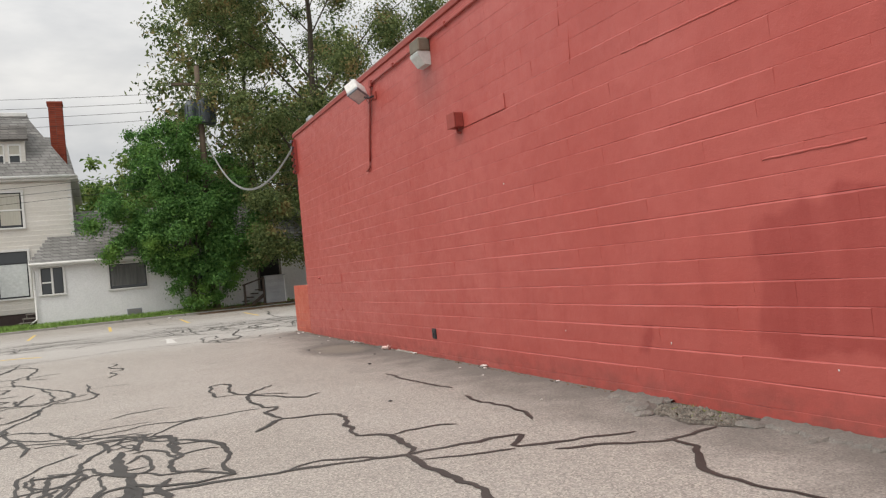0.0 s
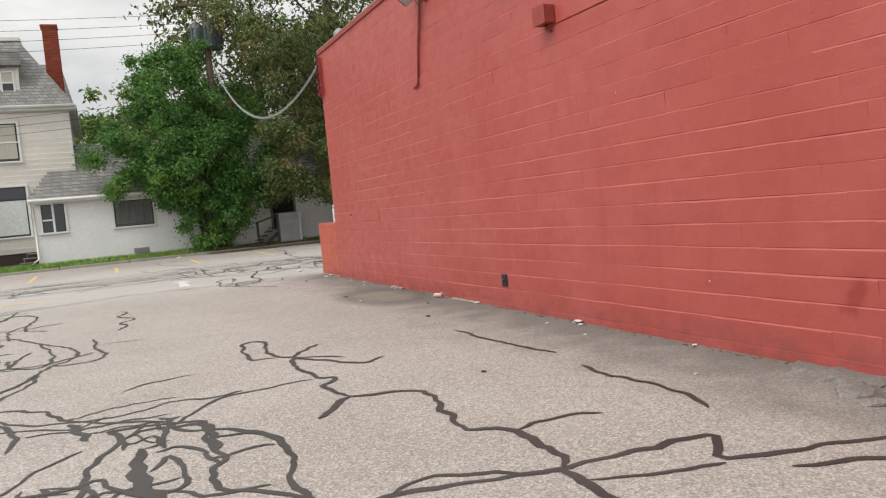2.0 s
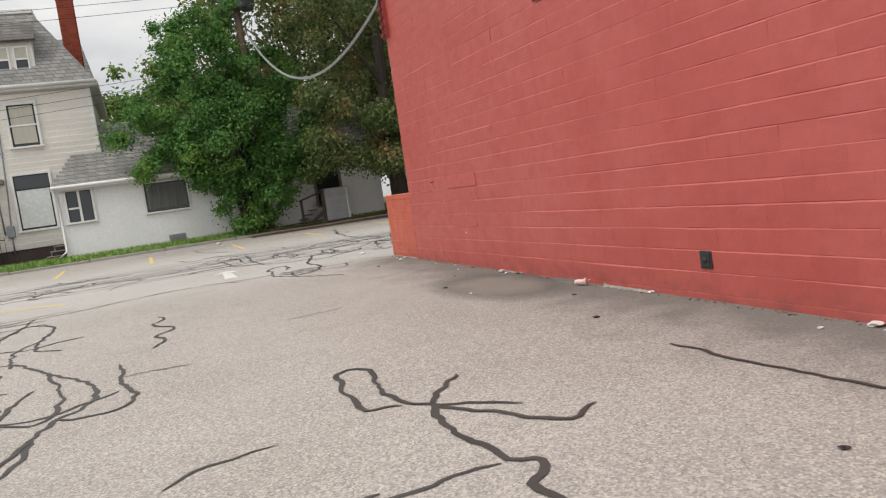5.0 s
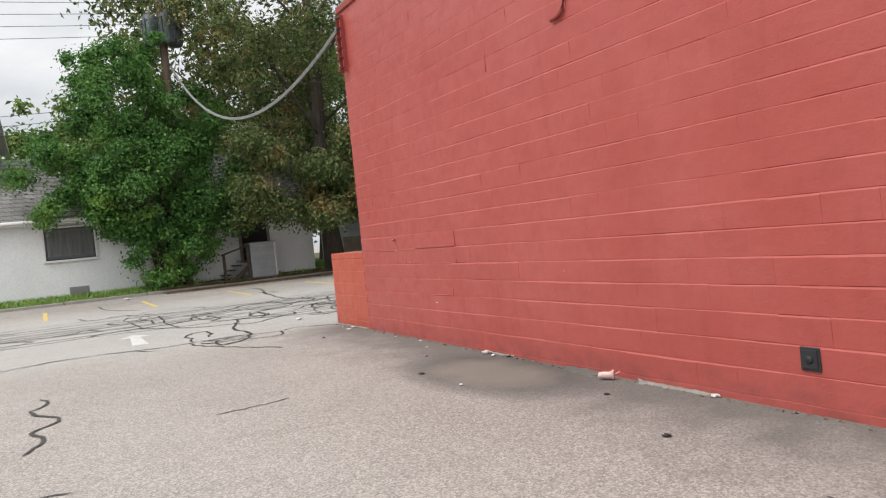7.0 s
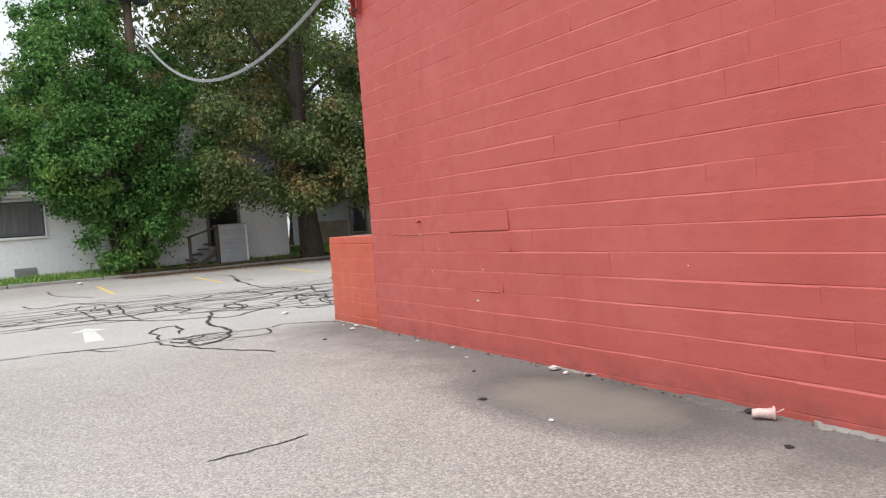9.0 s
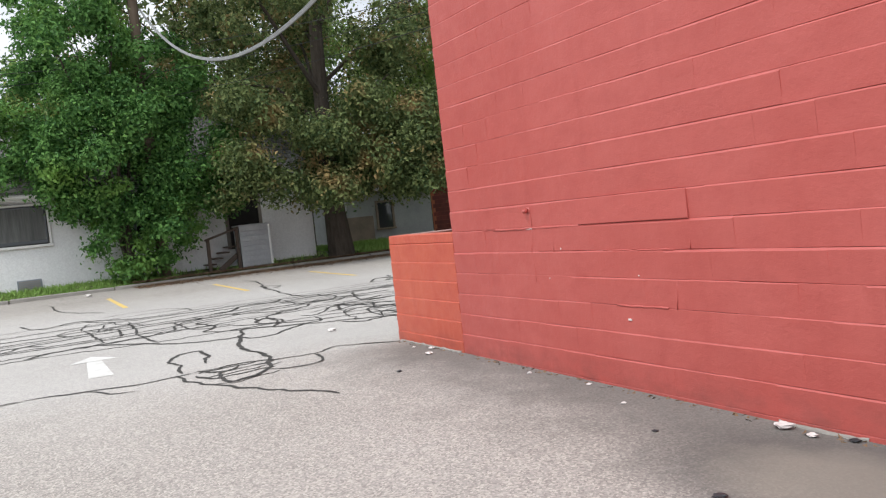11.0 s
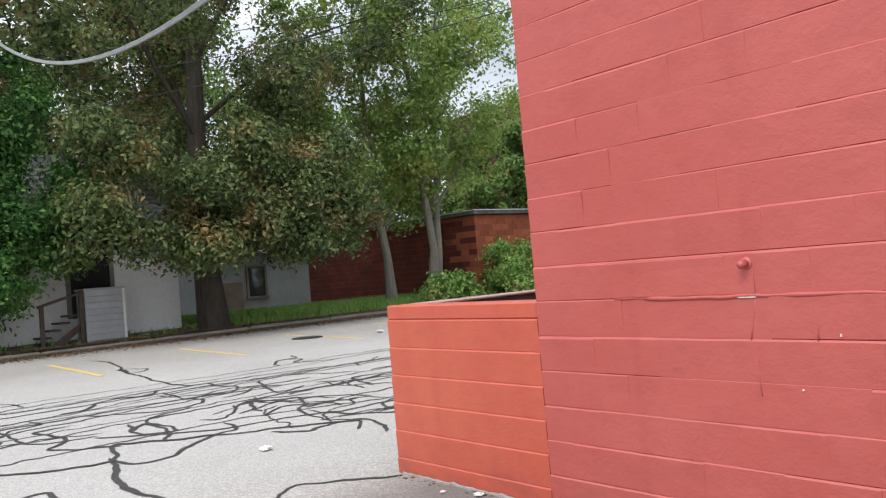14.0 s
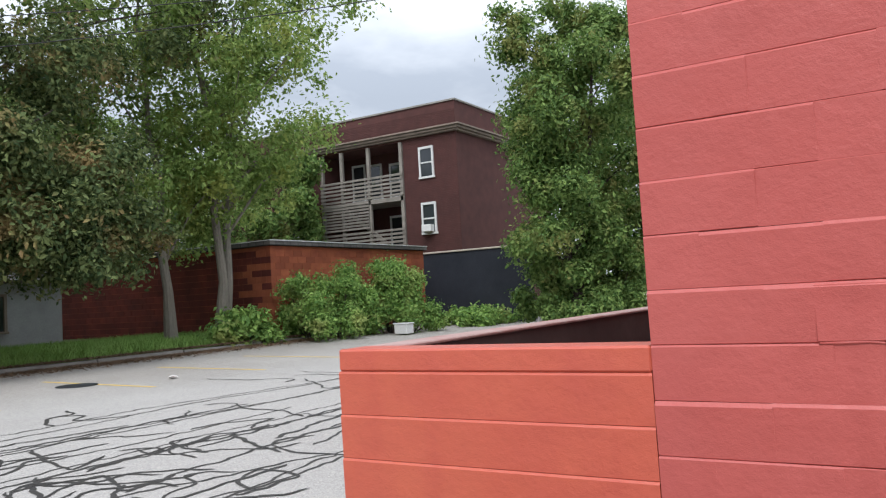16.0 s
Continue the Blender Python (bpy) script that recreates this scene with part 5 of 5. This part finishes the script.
steps = thing("back_steps", -7.45, 17.0, 0.5, "small grey wooden steps beside the annex", "steps")
for k in range(3):
    part("tread", boxed(-0.3 + 0.13 * k, 0.3, -0.25, 0.25, 0.17 * k + 0.12, 0.17 * k + 0.16, bevel=0.006), GREY_WOOD, steps)
    part("riser", boxed(-0.28 + 0.13 * k, -0.25 + 0.13 * k, -0.24, 0.24, 0.17 * k - 0.03, 0.17 * k + 0.119), GREY_WOOD, steps)

# ---- low white annex ----
annex = thing("annex", -0.2, 0, 0, "long low white stuccoed annex with grey shingle roof", "house")
AY, AX0, AX1 = 16.5, -6.88, 4.75
part("wall", boxed(AX0, AX1, AY, 23, 0.3, 2.98), WHITE_STUCCO, annex)
aroof = part("roof", slab([(AX0 - 0.12, AY - 0.25, 2.98), (AX1 + 0.2, AY - 0.25, 2.98), (AX1 + 0.2, AY + 2.4, 5.25), (AX0 + 1.45, AY + 2.4, 5.25)], 0.1), SHINGLE, annex, "grey shingle roof")
part("roof_hip", slab([(AX0 - 0.12, AY - 0.25, 2.98), (AX0 + 1.45, AY + 2.4, 5.25), (AX0 + 1.45, 23.2, 5.25), (AX0 - 0.12, 23.2, 2.98)], 0.1), SHINGLE, annex)
part("rear_roof", slab([(AX0 + 1.4, AY + 2.42, 5.24), (AX1 + 0.2, AY + 2.42, 5.24), (AX1 + 0.2, 23.3, 2.9), (AX0 + 1.4, 23.3, 2.9)], 0.1), SHINGLE, annex)
acourse = mesh_of("shingle_course", boxed(0, 1.0, 0, 0.02, 0, 0.2), SHINGLE)
aang = math.degrees(math.atan2(2.27, 2.65))
for k in range(16):
    f = k / 16
    o = new("shingle_course", acourse)
    o.parent = aroof
    xa = AX0 - 0.1 + 1.55 * f
    o.matrix_basis = Matrix.Translation((xa, AY - 0.25 + 2.65 * f - 0.008, 2.985 + 2.27 * f)) @ pose(0, 0, 0, aang - 90 + 5) @ Matrix.Diagonal((AX1 + 0.2 - xa, 1, 1.12, 1))
part("fascia", boxed(AX0 - 0.14, AX1 + 0.2, AY - 0.3, AY - 0.255, 2.84, 3.0, bevel=0.006), WHITE_TRIM, annex)
part("gutter", smooth_tube([(AX0 - 0.12, AY - 0.35, 2.95), (AX1 + 0.2, AY - 0.35, 2.95)], 0.055), WHITE_TRIM, annex)
part("downspout", smooth_tube([(AX0 - 0.04, AY - 0.33, 2.9), (AX0 + 0.02, AY - 0.07, 2.65), (AX0 + 0.02, AY - 0.07, 0.75), (AX0 - 0.2, AY - 0.2, 0.56)], 0.045), WHITE_TRIM, annex, "white downspout")
w = window(annex, -6.6, -5.8, AY, 1.72, 2.78, sash=False, mullion=True)
part("sash_bar", boxed(-6.57, -6.23, AY - 0.05, AY - 0.01, 2.16, 2.22), WHITE_TRIM, w)
window(annex, -4.05, -2.6, AY, 1.7, 2.72, sash=False, fw=0.06, blind=0.94, cloth=SHEER)
window(annex, -0.4, 1.0, AY, 1.7, 2.6, mat=GREY_METAL, sash=False)
va = new("foundation_vent", mesh_of("vent_frame", boxed(-3.48, -2.9, AY - 0.03, AY, 0.5, 0.8, bevel=0.008), GREY_METAL))
va.parent = annex
for k in range(5):
    part("slat", boxed(-3.44, -2.94, AY - 0.045, AY - 0.031, 0.53 + 0.052 * k, 0.555 + 0.052 * k), CONCRETE, va)
dr = new("back_door", mesh_of("door_recess", boxed(2.15, 3.05, AY - 0.02, AY + 0.02, 1.0, 2.9), DARK_INSIDE))
dr.parent = annex
part("frame", boxed(2.05, 2.15, AY - 0.05, AY + 0.01, 1.0, 3.0, bevel=0.006), GREY_WOOD, dr)
part("frame", boxed(3.05, 3.15, AY - 0.05, AY + 0.01, 1.0, 3.0, bevel=0.006), GREY_WOOD, dr)

stoop = thing("wooden_stoop", 1.6, 16.05, 0.48, "dark weathered wooden steps with a handrail", "steps")
for k in range(4):
    part("tread", boxed(-0.55 + 0.2 * k, -0.3 + 0.2 * k, -0.3, 0.3, 0.13 + 0.15 * k, 0.17 + 0.15 * k, bevel=0.006), DARK_WOOD, stoop)
part("stringer", boxed(-0.55, 0.42, -0.33, -0.302, -0.02, 0.12, m=pose(0, 0, 0.06, 0, -36, 0)), DARK_WOOD, stoop)
for x, h in ((-0.5, 1.05), (0.33, 1.3)):
    part("post", boxed(x - 0.045, x + 0.045, -0.4, -0.335, -0.05, h - 0.16, bevel=0.006), DARK_WOOD, stoop)
part("handrail", boxed(-0.55, 0.45, -0.41, -0.33, -0.03, 0.03, bevel=0.006, m=pose(-0.05, 0, 1.0, 0, -16, 0)), DARK_WOOD, stoop)
bin_box = thing("storage_box", 2.45, 15.98, 0.47, "clapboarded box beside the back steps, greyed by painted tree shade", "storage box")
part("body", boxed(-0.42, 0.42, -0.28, 0.4, -0.05, 1.15), BOX_SHADED, bin_box)
for k in range(8):
    part("board", boxed(-0.44, 0.44, -0.305, -0.282, 0.0 + 0.145 * k, 0.14 + 0.145 * k, bevel=0.005), BOX_SHADED, bin_box)
part("lid", boxed(-0.46, 0.46, -0.33, 0.42, 1.152, 1.2, bevel=0.01), BOX_SHADED, bin_box)
part("corner_board", boxed(0.4, 0.455, -0.32, -0.306, 0, 1.15), WHITE_TRIM, bin_box)

# ---- far white shed and rusty block building ----
shed = thing("white_outbuilding", 11, 24, 0.5, "small shaded white outbuilding behind the trees", "outbuilding")
# wall colour includes the shade of the trees in front
part("wall", boxed(-2.6, 1.3, -1.0, 3, -0.2, 2.2), BOX_SHADED, shed)
part("roof", slab([(-2.8, -1.3, 2.1), (1.5, -1.3, 2.1), (1.5, 1.2, 3.1), (-2.8, 1.2, 3.1)], 0.1), DARK_SHINGLE, shed)
window(shed, -1.25, -0.6, -1.0, 0.55, 1.6, sash=False, mat=DARK_TRIM)
part("brown_panel", boxed(-2.9, -1.5, -1.06, -1.01, -0.2, 1.1), DARK_TRIM, shed, "brown lower panel")

OX, OY, OT = 14.5, 15.85, 3.25
rusty = thing("block_garage", 0, 0, 0, "rust-stained orange block garage with flat roof", "garage")
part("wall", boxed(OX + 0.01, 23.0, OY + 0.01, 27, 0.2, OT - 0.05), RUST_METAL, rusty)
part("roof_edge", boxed(OX - 0.12, 23.1, OY - 0.12, 27.1, OT - 0.04, OT + 0.1, bevel=0.02), DARK_SHINGLE, rusty, "dark flat roof edge")
part("roof_trim", boxed(OX - 0.14, 23.1, OY - 0.14, 27.1, OT + 0.102, OT + 0.13), WHITE_TRIM, rusty)
# side wall blocks: stain plus painted tree shade, paler ones near the corner
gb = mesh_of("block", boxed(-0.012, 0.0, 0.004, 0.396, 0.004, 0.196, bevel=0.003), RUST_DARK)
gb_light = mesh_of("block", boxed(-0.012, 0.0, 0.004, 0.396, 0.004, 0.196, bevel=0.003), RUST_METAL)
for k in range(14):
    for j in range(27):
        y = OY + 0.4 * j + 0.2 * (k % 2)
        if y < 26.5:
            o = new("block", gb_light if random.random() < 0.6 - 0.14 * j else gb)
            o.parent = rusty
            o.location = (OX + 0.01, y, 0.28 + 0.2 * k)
gf = mesh_of("block", boxed(0.004, 0.396, -0.012, 0.0, 0.004, 0.196, bevel=0.003), RUST_METAL)
for k in range(14):
    for j in range(20):
        o = new("block", gf)
        o.parent = rusty
        o.location = (OX + 0.012 + 0.4 * j + 0.2 * (k % 2), OY + 0.01, 0.28 + 0.2 * k)

# ---- black block wall and white box ----
dark_wall = thing("dark_wall", 24.6, 14.6, 0.3, "tall blue-black painted block wall with pale coping", "wall")
part("wall", boxed(0, 0.25, -2.6, 2.6, -0.2, 2.85, bevel=0.01), BLACK_PAINT, dark_wall)
part("coping", boxed(-0.05, 0.3, -2.65, 2.65, 2.852, 2.92, bevel=0.01), CREAM_TRIM, dark_wall)
white_box = thing("white_box", 17.4, 13.1, 0.28, "small white utility box at the lot's edge", "utility box")
part("body", boxed(-0.2, 0.2, -0.24, 0.24, 0, 0.3, bevel=0.02), WHITE_TRIM, white_box)
part("lid", boxed(-0.22, 0.22, -0.26, 0.26, 0.302, 0.34, bevel=0.01), WHITE_TRIM, white_box)
drain = thing("storm_drain", 5.3, 11.6, gz(11.6) + 0.004, "round dark iron storm drain cover in the asphalt", "storm drain")
part("cover", smooth_tube([(0, 0, 0), (0, 0, 0.012)], [0.34, 0.32], sides=20), DARK_METAL, drain)

# ---- brick apartment block ----
flats = thing("apartment_building", 0, -0.3, 0.3, "dark brown brick apartment block with open wooden balconies", "apartment building")
FX, FY0, FY1, FT = 29.2, 17.95, 34.0, 10.45
BY0, BY1 = 21.05, 26.4
part("wall", boxed(FX, 40, FY0, BY0, -0.4, FT), BRICK_DARK, flats)
part("wall", boxed(FX, 40, BY1, FY1, -0.4, FT), BRICK_DARK, flats)
part("wall", boxed(FX, 40, BY0, BY1, 8.85, FT), BRICK_DARK, flats)
part("recess_wall", boxed(FX + 2.0, 40, BY0, BY1, -0.4, 8.85), BRICK_DARK, flats, "shaded back wall of the balconies")
cv, cf = [], []
for k in range(118):
    z = 0.3 + 0.083 * k
    for ya, yb in ((FY0, BY0), (BY1, FY1)) if z < 8.8 else ((FY0, FY1),):
        i = len(cv)
        cv += [(FX - 0.012, ya, z), (FX - 0.012, yb, z), (FX - 0.012, yb, z + 0.066), (FX - 0.012, ya, z + 0.066), (FX, ya, z - 0.004), (FX, yb, z - 0.004), (FX, yb, z + 0.07), (FX, ya, z + 0.07)]
        cf += [(i, i + 3, i + 2, i + 1), (i + 4, i, i + 1, i + 5), (i + 3, i + 7, i + 6, i + 2)]
tagged(bulk("brick_courses", cv, cf, BRICK_DARK, flats), kind="stuff")
for z, d, h in ((8.95, 0.18, 0.1), (9.06, 0.28, 0.12), (9.19, 0.38, 0.08)):
    part("cornice", boxed(FX - d, 40, FY0 - d, FY1, z, z + h, bevel=0.01), DARK_TRIM, flats, "weathered wooden cornice")
part("coping", boxed(FX - 0.06, 40.1, FY0 - 0.06, FY1, FT, FT + 0.08), CONCRETE, flats)


def flat_window(y0, y1, z0, z1, ac=False, x=FX):
    o = new("window", mesh_of("window_recess", boxed(x - 0.03, x + 0.02, y0, y1, z0, z1), DARK_INSIDE))
    o.parent = flats
    for a, b, c, d in ((y0 - 0.1, y0, z0, z1), (y1, y1 + 0.1, z0, z1), (y0 - 0.1, y1 + 0.1, z1, z1 + 0.12), (y0 - 0.14, y1 + 0.14, z0 - 0.1, z0), (y0, y1, (z0 + z1) / 2 - 0.035, (z0 + z1) / 2 + 0.035)):
        part("frame", boxed(x - 0.09, x - 0.001, a, b, c, d, bevel=0.006), WHITE_TRIM, o)
    part("pane", boxed(x - 0.045, x - 0.035, y0, y1, z0, z1), GLASS, o)
    if ac:
        part("air_conditioner", boxed(x - 0.4, x - 0.05, y0 + 0.06, y1 - 0.06, z0 + 0.01, z0 + 0.36, bevel=0.02), WHITE_TRIM, o, "white window air conditioner")
    return o


flat_window(19.35, 20.0, 6.95, 8.3)
flat_window(19.35, 20.0, 4.2, 5.55, True)
flat_window(28.0, 28.7, 4.0, 5.3)
for yy, z0, z1 in ((22.5, 6.6, 8.3), (23.9, 6.6, 8.4), (25.0, 6.6, 8.5), (22.6, 3.8, 5.5)):
    flat_window(yy, yy + 0.7, z0 - 0.1, z1 - 0.15, x=FX + 2.0)
for z in (6.05, 3.3, 0.5):
    part("deck", boxed(FX - 0.1, FX + 2.0, BY0 + 0.002, BY1 - 0.002, z - 0.12, z + 0.1), GREY_WOOD, flats)
for yy in (BY0 + 0.12, 23.2, 24.95, BY1 - 0.12):
    part("post", boxed(FX - 0.1, FX + 0.06, yy - 0.09, yy + 0.09, 0.61, 8.84, bevel=0.01), GREY_WOOD, flats)
for z in (6.2, 3.45):
    for k in range(6):
        part("rail_slat", boxed(FX - 0.13, FX - 0.101, BY0 + 0.02, BY1 - 0.02, z + 0.2 * k, z + 0.2 * k + 0.11), GREY_WOOD, flats)
for k in range(9):
    part("lattice_slat", boxed(FX - 0.17, FX - 0.14, 23.2, BY1 - 0.1, 4.7 + 0.16 * k, 4.8 + 0.16 * k), GREY_WOOD, flats)
part("stair_stringer", boxed(FX + 0.3, FX + 0.4, -1.9, 1.9, -0.1, 0.1, m=pose(0, 23.6, 4.7, 38)), GREY_WOOD, flats)

# ---- pole and cables ----
pole = thing("utility_pole", -0.1, 15.9, 0.45, "dark wooden utility pole with grey transformers", "utility pole")
part("shaft", smooth_tube([(0, 0, -0.3), (0, 0, 5), (0.02, 0, 10.6)], [0.17, 0.145, 0.11], sides=12), POLE_WOOD, pole)
part("crossarm", boxed(-1.1, 1.1, -0.17, -0.08, 9.7, 9.82, bevel=0.01), POLE_WOOD, pole)
for k, (x, y) in enumerate(((-0.36, -0.08), (0.12, -0.42), (0.4, -0.02))):
    tf = new("transformer", mesh_of("transformer_tank", smooth_tube([(x, y, 8.0), (x, y, 8.05), (x, y, 8.95), (x, y, 9.05)], [0.2, 0.24, 0.24, 0.12], sides=14), TANK))
    tf.parent = pole
    part("bushing", smooth_tube([(x, y, 9.05), (x, y, 9.3)], [0.05, 0.03], sides=8), CREAM_TRIM, tf)
    for a in range(8):
        q = 6.28 * a / 8
        part("fin", boxed(0.24, 0.28, -0.012, 0.012, 8.15, 8.85, m=pose(x, y, 0, 0, 0, math.degrees(q))), TANK, tf)


def cable(name, a, b, sag, r, material, label, n=24):
    a, b = Vector(a), Vector(b)
    pts = [a.lerp(b, k / n) - Vector((0, 0, 4 * sag * (k / n) * (1 - k / n))) for k in range(n + 1)]
    return tagged(part(name, smooth_tube(pts, r, sides=6), material), label, "cable", "service cables" if name == "service_cable" else "overhead wires")


for k in range(3):
    cable("service_cable", (0.02 + 0.02 * k, 15.72, 7.75), (-0.09, -0.12 + 0.02 * k, 4.58 + 0.02 * k), 1.55 - 0.012 * k, 0.013, CABLE, "sagging grey twisted service cable from pole to wall")
for k, (dz, sg) in enumerate(((6.6, 0.35), (6.0, 0.45), (5.3, 0.5))):
    cable("utility_wire", (0.0, 15.8, dz), (9.0, -3.0, 5.6 + 0.25 * k), sg, 0.007, BLACK_CABLE, "thin black wire crossing above the lot")
for k in range(4):
    cable("utility_wire", (-0.1 + 0.1 * k, 15.8, 9.9 - 0.35 * k), (-40, 9.0, 9.2 - 0.45 * k), 0.9, 0.008, BLACK_CABLE, "thin black overhead wire strung from the pole")
for k in range(3):
    cable("utility_wire", (-0.2, 15.8, 6.6 - 0.3 * k), (-40, 14.0, 4.7 - 0.3 * k), 0.5, 0.008, BLACK_CABLE, "thin black overhead wire strung from the pole")

# ---- blocks of the low wall and of the long wall ----
COURSE = 0.197
low_full, low_half = block_mesh(0.4, ORANGE, 0.011, COURSE), block_mesh(0.2, ORANGE, 0.011, COURSE)
for k in range(6):
    y = 0.003
    while y < LOW_END - 0.02:
        l = 0.2 if (k % 2 and y < 0.01) or LOW_END - y < 0.3 else 0.4
        o = new("block", low_full if l == 0.4 else low_half)
        o.parent = low_wall
        fit_l = min(l, LOW_END - y)
        o.scale = (1, fit_l / l, 1)
        o.location = (0.001, y + fit_l / 2 - 0.7, LOW_TOP - 0.1 - COURSE * (5.5 - k))
        y += l
LIPS = (0.018, 0.0145, 0.011, 0.0075, 0.003)
fulls = [block_mesh(0.4, RED, q, 0.2, g) for q in LIPS for g in (0.0, 0.0012)]


def block_kind(y, k):
    """Which wear a block has: runs of a course weather alike."""
    n = 0.5 + 0.75 * noise.noise((0.55 * y, 3.1 * k, 2.0)) + random.uniform(-0.16, 0.16)
    return min(4, max(0, int(5 * n))), int(random.random() < 0.09)


v, f = [], []
for k in range(-1, 25):
    y = -0.2 * (k % 2)
    if k % 2:
        bv, bf = block_verts(0.2, 0.2, 0.008)
        i = len(v)
        v += [(0.001 + a, -0.1 + b, 0.2 * k + 0.1 + c) for a, b, c in bv]
        f += [tuple(i + q for q in g) for g in bf]
    while y > BACK + 0.4:
        c = Vector((0.001 + random.uniform(-0.0003, 0.0003), y - 0.2, 0.2 * k + 0.1 + random.uniform(-0.0015, 0.0015)))
        kind, joint = block_kind(y, k) if k >= 0 else (4, 0)
        if 0 <= k < 20 and y > -6.0:
            o = new("block", fulls[2 * kind + joint])
            o.parent = wall_west
            o.location = c
        else:
            bv, bf = block_verts(0.4, 0.2, LIPS[kind], 0.0012 * joint)
            i = len(v)
            v += [(c.x + a, c.y + b, c.z + d) for a, b, d in bv]
            f += [tuple(i + q for q in g) for g in bf]
        y -= 0.4
tagged(bulk("blocks", v, f, RED, wall_west), kind="stuff")
